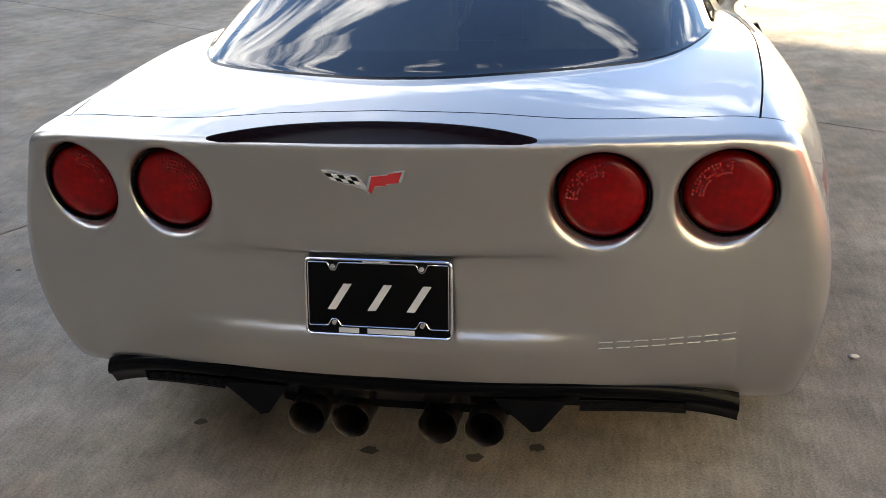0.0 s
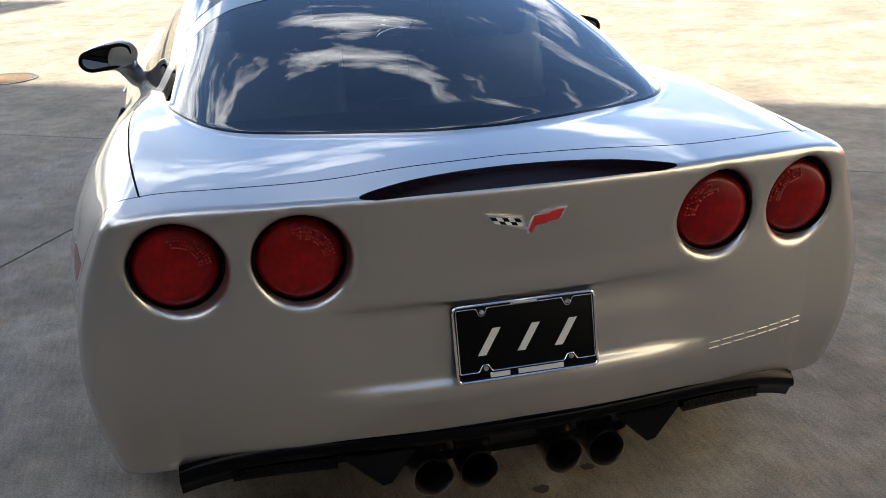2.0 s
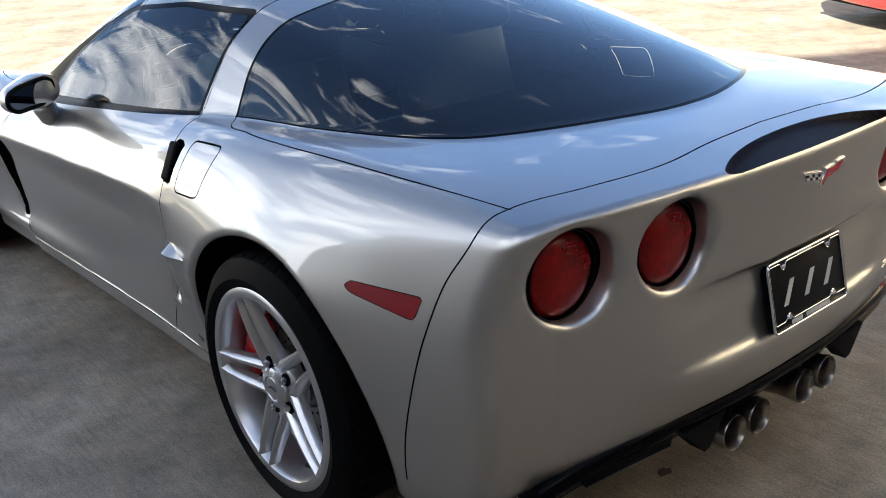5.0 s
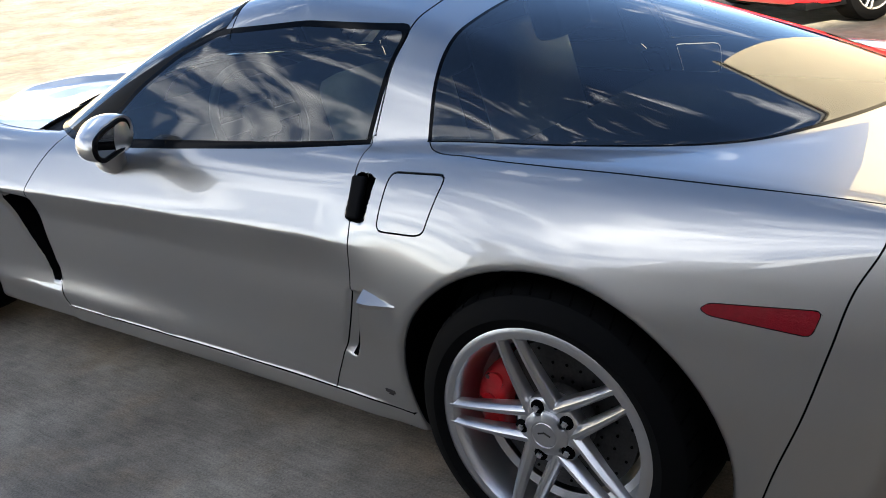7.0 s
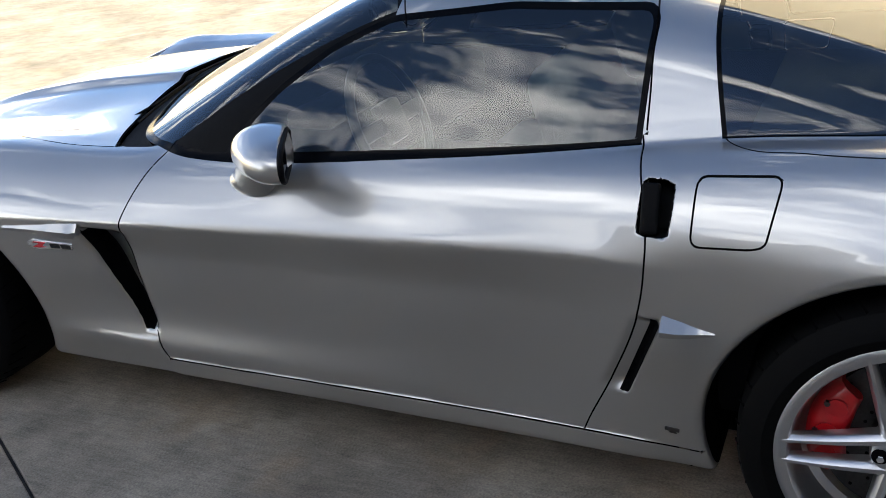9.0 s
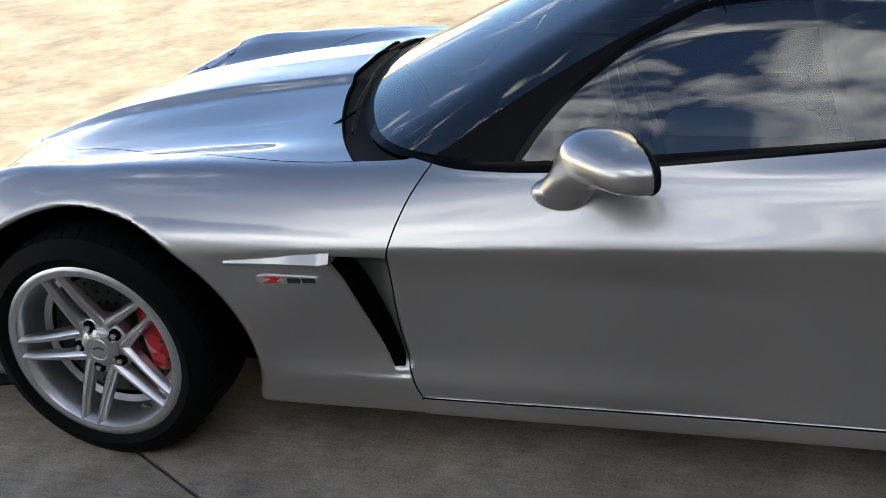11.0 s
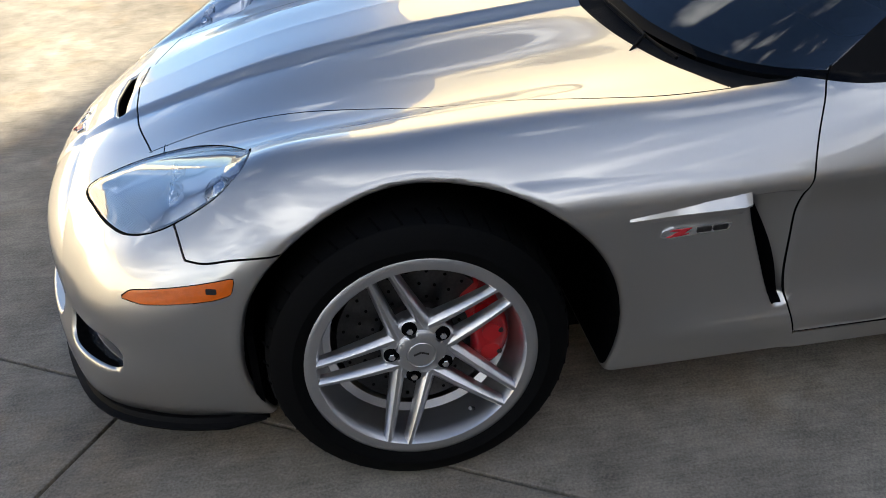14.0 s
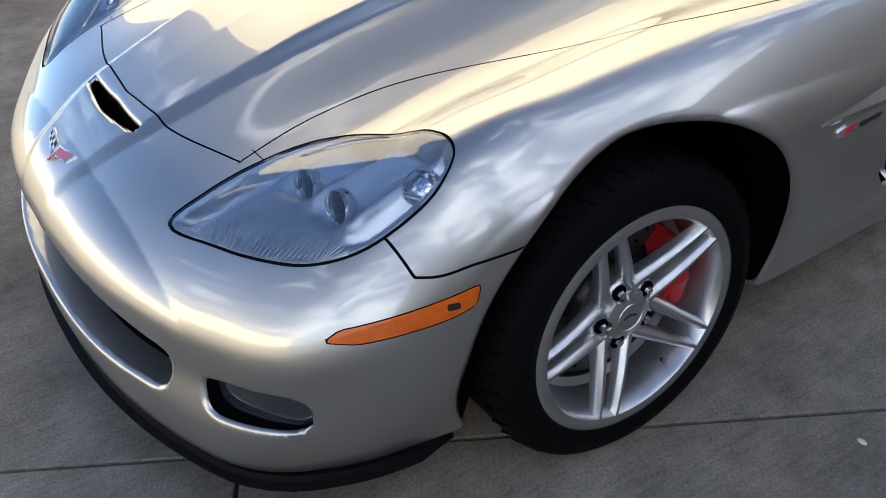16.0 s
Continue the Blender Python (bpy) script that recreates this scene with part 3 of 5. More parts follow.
on_body = lambda f: (f["cabin"] < 0.004) & (f["deep"] > -0.006)
seams = {
    "door": (lambda f: np.minimum(np.minimum(f["y"] - door_rear(f["z"]), door_front(f["z"]) - f["y"]), f["z"] - 0.243), lambda f: (f["cabin"] < 0.02) & (f["z"] < 0.93) & (f["x"] > 0.6) & (f["y"] > 0.3) & (f["y"] < 2.1) & (f["z"] > 0.2)),
    "sill": (lambda f: f["z"] - 0.243, lambda f: (f["y"] > 0.37) & (f["y"] < 0.68) & (f["x"] > 0.7) & (f["z"] < 0.4) & (f["deep"] > -0.004)),
    "tail": (lambda f: f["y"] - tail_seam(f["x"], f["z"]), lambda f: on_body(f) & (f["y"] < -0.3) & (f["z"] > 0.28)),
    "hatch": (lambda f: f["x"] - hatch_side(f["y"]), lambda f: on_body(f) & (f["y"] > tail_seam(f["x"], f["z"]) - 0.004) & (f["y"] < 0.42) & (f["z"] > 0.8)),
    "hood": (lambda f: np.minimum(np.minimum(hood_side(f["y"]) - f["x"], hood_front(f["x"]) - f["y"]), f["y"] - hood_rear(f["x"])), lambda f: (f["y"] > 1.9) & (f["z"] > 0.6) & (f["cabin"] < 0.0) & (f["deep"] > -0.004)),
    "nose": (lambda f: np.maximum(f["y"] - hood_front(f["x"]), np.minimum(nose_seam(f["y"]) - f["z"], f["y"] - 2.80)), lambda f: (f["y"] > 2.82) & (f["x"] > 0.42) & (f["deep"] > -0.006) & (inside(f["x"], f["y"], HEADLIGHT) < 0.004)),
    "fuel": (lambda f: inside(f["y"], f["z"], FUEL), lambda f: (f["x"] > 0.75) & (f["y"] > 0.2) & (f["y"] < 0.5) & (f["z"] > 0.68) & (f["deep"] > -0.004)),
    "header": (lambda f: f["y"] - 1.315 + 0.10 * (f["x"] / 0.5) ** 2, lambda f: (f["cabin"] > 0.05) & (f["y"] > 1.0) & (f["z"] > 1.1)),
    "roof_band": (lambda f: f["y"] - spline(f["z"], [(0.85, 0.566), (1.03, 0.577), (1.14, 0.594), (1.19, 0.622), (1.23, 0.65)]), lambda f: (f["cabin"] > 0.02) & (f["y"] > 0.4) & (f["y"] < 0.8)),
}
STOPLAMP = closed_curve([(-0.325, -0.835), (-0.25, -0.790), (-0.13, -0.762), (0.0, -0.754), (0.13, -0.762), (0.25, -0.790), (0.325, -0.835), (0.2, -0.851), (0.0, -0.857), (-0.2, -0.851)], 5)
paint_end = lambda f: f["z"] - spline(f["x"], [(0.0, 0.380), (0.2, 0.376), (0.41, 0.368), (0.55, 0.345), (0.65, 0.31), (0.72, 0.25), (0.80, 0.10)])
WINDOW_SEAL, REAR_SEAL = 0.014, 0.010
halo_rear = lambda f: 0.409 + 0.24 * (f["z"] - 0.917) - f["y"]
screen_edge = lambda f: np.minimum(np.minimum(f["y"] - 1.335 + 0.10 * (f["x"] / 0.5) ** 2, 0.612 + (f["y"] - 1.30) * 0.335 - f["x"]), f["cabin"] - 0.012)
window_of = lambda f: np.minimum(inside(f["y"], f["z"], WINDOW), f["cabin"] - 0.012)
rear_glass_of = lambda f: np.minimum(halo_rear(f), f["cabin"] - 0.004)
for g, m in seams.values():
    cut(g, m, (-GAPW, GAPW))
cut(lambda f: f["cabin"], lambda f: f["z"] > 0.75, (0.0, 0.006))
cut(window_of, lambda f: (f["z"] > 0.8) & (f["y"] > 0.4) & (f["y"] < 1.8) & (f["x"] > 0.35) & (f["cabin"] > 0.002), (-WINDOW_SEAL, 0.0))
cut(rear_glass_of, lambda f: (f["cabin"] > -0.002) & (f["y"] < 0.6), (-REAR_SEAL, 0.0))
cut(screen_edge, lambda f: (f["cabin"] > 0.0) & (f["y"] > 1.1), (0.0,))
cut(lambda f: inside(f["x"], f["y"], HEADLIGHT), lambda f: (f["y"] > 2.9) & (f["z"] > 0.52), (-0.0015, 0.0035))
cut(lambda f: inside(f["y"], f["z"], MARK_REAR), lambda f: (f["y"] < -0.2) & (f["x"] > 0.8), (-0.002, 0.0))
cut(lambda f: inside(f["y"], f["z"], MARK_FRONT), lambda f: (f["y"] > 2.9) & (f["x"] > 0.6) & (f["z"] < 0.62), (-0.002, 0.0))
cut(lambda f: inside(f["x"], f["y"], STOPLAMP), lambda f: (f["y"] < -0.7) & (f["z"] > 0.87), (0.0,))
cut(paint_end, lambda f: (f["y"] < -0.45) & (f["z"] < 0.45))
cut(lambda f: f["deep"] + 0.014, lambda f: (f["x"] > 0.5) & (f["deep"] < 0.01))
cut(lambda f: f["deep"] + 0.002, lambda f: (f["x"] > 0.7) & (f["deep"] < 0.01) & (f["y"] > 0.42) & (f["y"] < 0.6) & (f["z"] > 0.7))
cut(lambda f: f["deep"] + 0.045, lambda f: f["y"] < -0.5)
cut(lambda f: f["deep"] + 0.075, lambda f: (f["y"] > 3.2) & (f["x"] < 0.6))
cut(lambda f: f["deep"] + 0.010, lambda f: (f["y"] > 3.2) & (f["z"] > 0.52) & (f["x"] < 0.25))
cut(lambda f: f["deep"] + 0.008, lambda f: (f["y"] > 3.2) & (f["x"] > 0.58) & (f["z"] < 0.42))


def front_slot(f):
    e = scoop_edge(f["z"]) - f["y"]
    return np.minimum(np.minimum(e - 0.001, 0.026 + 0.018 * np.sin(np.clip((f["z"] - 0.32) / 0.30, 0, 1) * math.pi) - e), np.minimum(f["z"] - 0.326, 0.621 - f["z"]))


def rear_slot(f):
    e = f["y"] - (0.490 + (0.564 - f["z"]) * 0.363)
    return np.minimum(np.minimum(e - 0.001, 0.023 - e), np.minimum(f["z"] - 0.368, 0.559 - f["z"]))


cut(front_slot, lambda f: (f["y"] > 1.8) & (f["y"] < 2.06) & (f["z"] > 0.3) & (f["z"] < 0.65) & (f["x"] > 0.7))
cut(rear_slot, lambda f: (f["y"] > 0.44) & (f["y"] < 0.64) & (f["z"] > 0.33) & (f["z"] < 0.6) & (f["x"] > 0.7))

c = v[t].mean(1)
f = fields(c)
x, y, z, cabin, deep = f["x"], f["y"], f["z"], f["cabin"], f["deep"]
gap = np.zeros(len(t), bool)
side_of = {}
for name, (g, m) in seams.items():
    side_of[name] = g(f)
    gap |= (np.abs(side_of[name]) < GAPW) & m(f)
label = np.full(len(t), "fender_skin", dtype="U16")
label[(y < 1.0)] = "rear_fender"
label[side_of["door"] > 0] = "door"
label[(z < 0.243) & (y > 0.3) & (y < 1.9)] = "rocker"
label[(side_of["hatch"] < 0) & (y < 0.45) & (z > 0.8)] = "hatch"
label[side_of["tail"] < 0] = "rear_bumper"
label[(side_of["nose"] > 0) & (y > 2.8)] = "front_bumper"
label[(side_of["hood"] > 0) & (z > 0.6)] = "hood"
label[(y > 1.7) & (y < hood_rear(x)) & (x < hood_side(y)) & (z > 0.75)] = "cowl"
up = cabin > 0.0
label[up] = "pillar"
label[up & (y < 1.2) & (side_of["roof_band"] > 0)] = "roof"
label[up & (y >= 1.2) & (side_of["header"] < 0)] = "roof"
label[up & (side_of["roof_band"] < 0)] = "roof_band"
win = window_of(f)
label[up & (win > -WINDOW_SEAL) & (y > 0.45) & (y < 1.75) & (x > 0.35)] = "window_seal"
label[up & (screen_edge(f) > 0) & (y > 1.15)] = "windshield"
label[up & (win > 0) & (y > 0.45) & (y < 1.75) & (x > 0.35)] = "window"
rg = rear_glass_of(f)
label[up & (rg > -REAR_SEAL) & (y < 0.6)] = "rear_seal"
label[up & (rg > 0) & (y < 0.6)] = "rear_window"
label[up & (cabin < 0.012) & (y > 0.59) & (y < 2.0) & (label != "windshield")] = "window_seal"
hl = inside(x, y, HEADLIGHT)
label[(hl > 0.0035) & (z > 0.52)] = "headlight"
gap |= (hl > -0.0015) & (hl < 0.0035) & (z > 0.52)
mr, mf = inside(y, z, MARK_REAR), inside(y, z, MARK_FRONT)
label[(mr > 0) & (x > 0.8)] = "rear_marker"
label[(mf > 0) & (x > 0.6)] = "front_marker"
gap |= (((mr > -0.002) & (mr < 0) & (x > 0.8)) | ((mf > -0.002) & (mf < 0) & (x > 0.6)))
fuel = side_of["fuel"]
label[(fuel > 0) & (x > 0.75)] = "fuel_door"
near_wheel = (np.abs(y) < 0.46) | (np.abs(y - 2.67) < 0.47)
label[(deep < -0.014) & near_wheel & (z < 0.78) & (y < 1.3)] = "liner_rear"
label[(deep < -0.014) & near_wheel & (z < 0.78) & (y > 1.3)] = "liner_front"
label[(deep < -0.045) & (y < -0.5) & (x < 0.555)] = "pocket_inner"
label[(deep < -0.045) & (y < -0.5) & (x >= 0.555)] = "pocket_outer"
label[(deep < -0.075) & (y > 3.2)] = "grille_duct"
label[(deep < -0.010) & (y > 3.2) & (z > 0.52) & (x < 0.25)] = "grille_duct"
label[(deep < -0.008) & (y > 3.2) & (x > 0.585) & (z < 0.42)] = "fog_duct"
label[(deep < -0.002) & (inside(y, z, HANDLE) > -0.008) & (x > 0.7)] = "pull_pocket"
label[(front_slot(f) > 0) & (x > 0.7) & (y > 1.8)] = "slot_front"
label[(rear_slot(f) > 0) & (x > 0.7) & (y < 0.7)] = "slot_rear"
label[(paint_end(f) < 0) & (y < -0.45) & (z < 0.45)] = "valance_skin"
label[(inside(x, y, STOPLAMP) > 0) & (y < -0.7) & (z > 0.87)] = "stop_lamp"
label[gap] = "gap"
g = normals(car_field, v, 0.0012)
shade = g / np.maximum(np.linalg.norm(g, axis=1, keepdims=True), 1e-6)
flat = np.abs(np.linalg.norm(np.cross(v[t[:, 1]] - v[t[:, 0]], v[t[:, 2]] - v[t[:, 0]]), axis=1))
fine = flat > 1e-9
t, label, c = t[fine], label[fine], c[fine]
# the flat underside is left to the floor pan
low = (shade[t].mean(1)[:, 2] < -0.85) & (c[:, 2] < 0.19) & (c[:, 1] > -0.4)
t, label = t[~low], label[~low]

car = new("sports_car")
tagged(car, "silver metallic two-door sports coupe parked on shaded concrete", "car")
PANELS = {
    "fender_skin": ("front_fender", PAINT, ""), "rear_fender": ("rear_fender", PAINT, ""), "door": ("door", PAINT, "closed silver door"),
    "rocker": ("rocker_panel", PAINT, ""), "fuel_door": ("fuel_door", PAINT, "silver fuel filler door"), "window": ("side_window", DOORGLASS, "tinted side window"),
    "window_seal": ("window_seal", GLOSSBLACK, "black window seal"), "pillar": ("windscreen_pillar", BLACK, "satin black pillar"), "liner_front": ("wheel_liner", LINER, "black wheel arch liner"), "liner_rear": ("wheel_liner", LINER, "black wheel arch liner"),
    "headlight": ("headlight", CLEAR, "clear headlight lens"), "rear_marker": ("rear_marker_lamp", DARKRED, "dark red side marker"), "front_marker": ("front_marker_lamp", AMBER, "amber side marker"),
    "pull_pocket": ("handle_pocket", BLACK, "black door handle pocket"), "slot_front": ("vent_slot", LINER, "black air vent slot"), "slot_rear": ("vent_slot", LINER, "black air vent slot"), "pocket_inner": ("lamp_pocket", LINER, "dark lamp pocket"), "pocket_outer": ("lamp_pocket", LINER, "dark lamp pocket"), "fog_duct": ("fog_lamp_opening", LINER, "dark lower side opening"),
}
CENTRE = {
    "hood": ("hood", PAINT, "silver hood with a central bulge"), "roof": ("roof", PAINT, ""), "roof_band": ("roof_band", PAINT, ""), "hatch": ("rear_hatch", PAINT, ""),
    "rear_bumper": ("rear_bumper", PAINT, "silver rear bumper cover"), "front_bumper": ("front_bumper", PAINT, "silver nose and bumper cover"), "windshield": ("windshield", TINT, "tinted windshield"),
    "rear_window": ("rear_window", TINT, "dark tinted rear window"), "rear_seal": ("rear_window_seal", GLOSSBLACK, "black glass seal"), "cowl": ("cowl", CABIN, "black cowl below the windshield"),
    "valance_skin": ("rear_valance", GLOSSBLACK, "gloss black rear valance"), "stop_lamp": ("high_stop_lamp", STOPGLASS, "dark red-black high stop lamp"),
    "gap": ("shut_line", GAP, "dark shut lines between panels"), "grille_duct": ("grille_opening", LINER, "dark grille opening"),
}
FLIP = np.array((-1.0, 1.0, 1.0))
panels = {}


def lens_cap(pv, pt, ps):
    """Replaces the dip of the skin by an evenly domed lens that meets it at the rim."""
    px, py = pv[:, 0] - np.mean(pv[:, 0]), pv[:, 1] - np.mean(pv[:, 1])
    terms = np.stack([np.ones_like(px), px, py, px * px, px * py, py * py], 1)
    w = step(inside(np.abs(pv[:, 0]), pv[:, 1], HEADLIGHT), 0.002, 0.05)
    fit = np.linalg.lstsq(terms, pv[:, 2], rcond=None)[0]
    fit[3], fit[5] = min(fit[3], -0.7), min(fit[5], -0.6)
    dome = terms @ fit
    dome += np.mean((pv[:, 2] - dome)[w < 0.1]) + 0.004
    out = pv.copy()
    out[:, 2] += w * (dome - pv[:, 2])
    n = np.zeros_like(out)
    face = np.cross(out[pt[:, 1]] - out[pt[:, 0]], out[pt[:, 2]] - out[pt[:, 0]])
    for q in range(3):
        np.add.at(n, pt[:, q], face)
    n /= np.maximum(np.linalg.norm(n, axis=1, keepdims=True), 1e-12)
    n *= np.sign((n * ps).sum(1, keepdims=True))
    return out, n


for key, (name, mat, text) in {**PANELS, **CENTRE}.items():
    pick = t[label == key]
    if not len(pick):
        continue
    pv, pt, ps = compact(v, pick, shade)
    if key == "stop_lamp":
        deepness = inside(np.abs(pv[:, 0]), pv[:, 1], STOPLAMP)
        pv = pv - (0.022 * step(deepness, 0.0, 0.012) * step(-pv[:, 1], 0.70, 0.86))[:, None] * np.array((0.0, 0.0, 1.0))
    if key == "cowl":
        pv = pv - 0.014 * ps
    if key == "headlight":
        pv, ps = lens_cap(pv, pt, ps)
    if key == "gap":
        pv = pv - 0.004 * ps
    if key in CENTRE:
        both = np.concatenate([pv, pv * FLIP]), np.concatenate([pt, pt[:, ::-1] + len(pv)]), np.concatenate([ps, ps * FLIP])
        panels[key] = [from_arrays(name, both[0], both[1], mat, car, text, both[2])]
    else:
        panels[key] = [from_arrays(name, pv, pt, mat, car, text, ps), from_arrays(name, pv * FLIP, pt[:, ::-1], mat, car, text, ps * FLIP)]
for key in ("windshield", "rear_window", "window", "headlight"):
    for ob in panels[key]:
        ob.visible_shadow = False
# inner lining of roof and pillars
for key in ("roof", "roof_band", "pillar"):
    pv, pt, ps = compact(v, t[label == key], shade)
    pv = pv - 0.02 * ps
    from_arrays("headliner", np.concatenate([pv, pv * FLIP]), np.concatenate([pt, pt[:, ::-1] + len(pv)]), CABIN, car, "dark headliner", np.concatenate([-ps, -ps * FLIP]))


# ---- wheels and brakes ----
def make_wheel(r_tyre, r_rim, width, turn, caliper_side, deep):
    """A wheel at the local origin, its outer face towards -x."""
    w = new("wheel")
    half = width / 2
    bulge = r_tyre - 0.045
    prof = [(r_rim - 0.012, -half + 0.02), (r_rim + 0.004, -half + 0.008), (r_rim + 0.012, -half + 0.003), (r_rim + 0.03, -half - 0.004), (bulge - 0.01, -half - 0.006), (bulge + 0.018, -half + 0.004), (r_tyre - 0.010, -half + 0.018), (r_tyre - 0.003, -half + 0.034), (r_tyre, -half + 0.06)]
    prof += [(r, -d) for r, d in reversed(prof)]
    tyre = part("tyre", lathe(prof, 128), RUBBER, w, "black low-profile tyre", angle=25)
    bm = bmesh.new()
    for k in range(44):
        a = 2 * math.pi * (k + 0.3) / 44
        block(bm, (0.046, 0.005, 0.003), Matrix.Rotation(a, 4, "X") @ pose(-half + 0.043, 0, r_tyre - 0.0022, 8, -14, 20))
    tagged(part("tread_pattern", bm, LINER, tyre, smooth=False), kind="stuff")
    face = -half + 0.006
    rim_prof = [(r_rim + 0.010, face + 0.004), (r_rim + 0.011, face - 0.002), (r_rim + 0.004, face - 0.006), (r_rim - 0.003, face - 0.006), (r_rim - 0.014, face - 0.004), (r_rim - 0.018, face + 0.002), (r_rim - 0.024, face + 0.03), (r_rim - 0.032, face + 0.09), (r_rim - 0.048, face + 0.10), (r_rim - 0.046, half - 0.02), (r_rim - 0.01, half - 0.005)]
    part("rim", lathe(rim_prof, 128), ALLOY, w, "silver alloy rim", angle=30)
    hub_x = face + deep
    # five pairs of straight bars; bars of neighbouring pairs meet at the hub
    for k in range(5):
        for sgn in (-1, 1):
            a0 = radians(turn + k * 72)
            turned = Matrix.Rotation(a0, 4, "X")
            p0 = Vector((0, 0.058 * math.cos(radians(36)), sgn * 0.058 * math.sin(radians(36))))
            p1 = Vector((0, r_rim - 0.003, sgn * 0.0225))
            along = (p1 - p0).normalized()
            across = Vector((0, -along.z, along.y))
            bm = bmesh.new()
            rows = []
            n = 14
            for i in range(n + 1):
                q = i / n
                centre = p0 + (p1 - p0) * q
                depth = hub_x + 0.004 + (face - 0.006 - hub_x - 0.004) * (q ** 1.1) - 0.005 * math.sin(math.pi * q)
                wide = 0.0135 - 0.0048 * q + (0.003 * (q - 0.88) / 0.12 if q > 0.88 else 0)
                thick = 0.036 - 0.014 * q
                shape = ((-1.25, thick), (-1.12, 0.013), (-0.98, 0.009), (-0.42, 0.0012), (-0.3, 0.0), (0.3, 0.0), (0.42, 0.0012), (0.98, 0.009), (1.12, 0.013), (1.25, thick))
                rows.append([bm.verts.new(centre + across * wide * s + Vector((depth + d, 0, 0))) for s, d in shape])
            m = len(rows[0])
            for p, q in zip(rows, rows[1:]):
                for j in range(m):
                    bm.faces.new((p[j], p[(j + 1) % m], q[(j + 1) % m], q[j]))
            bm.faces.new(rows[0])
            bm.faces.new(rows[-1])
            bm.transform(turned)
            part("spoke", bm, ALLOY, w, angle=28)
    hub = part("hub", lathe([(0.0, hub_x + 0.004), (0.066, hub_x + 0.004), (0.078, hub_x + 0.008), (0.083, hub_x + 0.016), (0.084, hub_x + 0.045), (0.0, hub_x + 0.045)], 64), ALLOY, w)
    for k in range(5):
        a = radians(turn + k * 72)
        m = pose(0, 0.0625 * math.cos(a), 0.0625 * math.sin(a))
        bm = disc(bmesh.new(), 0.0165, 0.004, m @ pose(hub_x + 0.0045, 0, 0, 0, 90, 0), 24)
        part("lug_hole", bm, LINER, hub, "dark lug recess")
        bm = disc(bmesh.new(), 0.0098, 0.016, m @ pose(hub_x + 0.000, 0, 0, 0, -90, 0), 6, 0.0075)
        part("lug_nut", bm, CHROME, hub, "chrome lug nut")
    # cap: scalloped where the nuts stand
    bm = bmesh.new()
    rings = []
    for r, d in ((0.0, -0.009), (0.0275, -0.009), (0.029, -0.0075), (0.031, -0.0075), (0.0325, -0.010), (0.047, -0.007), (0.053, -0.003), (0.054, 0.006)):
        ring = []
        for i in range(100):
            a = 2 * math.pi * i / 100
            near = math.cos((a - radians(turn)) * 5)
            rr = min(r, 0.0535 - 0.0085 * step(near, 0.45, 0.9))
            ring.append(bm.verts.new((hub_x + d, rr * math.cos(a), rr * math.sin(a))) if r else None)
        rings.append(ring)
    bm.faces.new(rings[1])
    for p, q in zip(rings[1:], rings[2:]):
        for i in range(100):
            bm.faces.new((p[i], p[(i + 1) % 100], q[(i + 1) % 100], q[i]))
    cap = part("centre_cap", bm, ALLOY, w, "round centre cap")
    bm = bmesh.new()
    block(bm, (0.002, 0.017, 0.004), pose(hub_x - 0.0092, 0.008, 0.002, -20))
    block(bm, (0.002, 0.017, 0.004), pose(hub_x - 0.0092, -0.008, 0.002, 20))
    part("cap_emblem", bm, STEEL, cap)
    bm = tube([(face + 0.03, 0.0, r_rim - 0.033), (face + 0.012, 0.0, r_rim - 0.052)], 0.0045)
    bm.transform(Matrix.Rotation(radians(-turn - 35 + 180), 4, "X"))
    part("valve_stem", bm, STEEL, w, "metal valve stem")
    # brake disc, with drilled holes, and caliper
    dx = face + 0.098
    rr = r_rim * 0.735
    rotor = part("brake_disc", lathe([(0.075, dx), (rr, dx), (rr, dx + 0.03), (0.075, dx + 0.03)], 96), STEEL, w, "drilled steel brake disc")
    part("disc_hat", lathe([(0.0, dx - 0.02), (0.070, dx - 0.02), (0.082, dx - 0.006), (0.084, dx)], 48), STEEL, rotor)
    bm = bmesh.new()
    for k in range(24):
        for j in range(3):
            a = 2 * math.pi * (k + j * 0.33) / 24
            r = 0.098 + (rr - 0.112) * j / 2
            disc(bm, 0.0035, 0.002, pose(dx - 0.0005, r * math.cos(a), r * math.sin(a), 0, 90, 0), 10)
    tagged(part("drilling", bm, LINER, rotor), kind="stuff")
    cal = new("caliper")
    cal.parent = w
    cal["label"] = "red brake caliper"
    a = (180 if caliper_side < 0 else 0) + (-8 if caliper_side < 0 else 6)
    bm = bmesh.new()
    span = 34
    rows = []
    for i in range(13):
        q = -1 + 2 * i / 12
        ang = radians(a + q * span)
        lo, hi = rr - 0.058 + 0.012 * q * q, rr + 0.022 - 0.014 * q * q
        out = dx - 0.052 + 0.018 * q * q
        d = Vector((0, math.cos(ang), math.sin(ang)))
        ring = [(lo, dx - 0.006), (lo, out + 0.012), (lo + 0.012, out), (hi - 0.014, out), (hi, out + 0.014), (hi, dx + 0.05)]
        rows.append([bm.verts.new(d * r + Vector((xx, 0, 0))) for r, xx in ring])
    for p, q in zip(rows, rows[1:]):
        for j in range(5):
            bm.faces.new((p[j], p[j + 1], q[j + 1], q[j]))
    bm.faces.new(rows[0])
    bm.faces.new(rows[-1])
    part("caliper_body", bm, REDCAL, cal, "red painted caliper", angle=50)
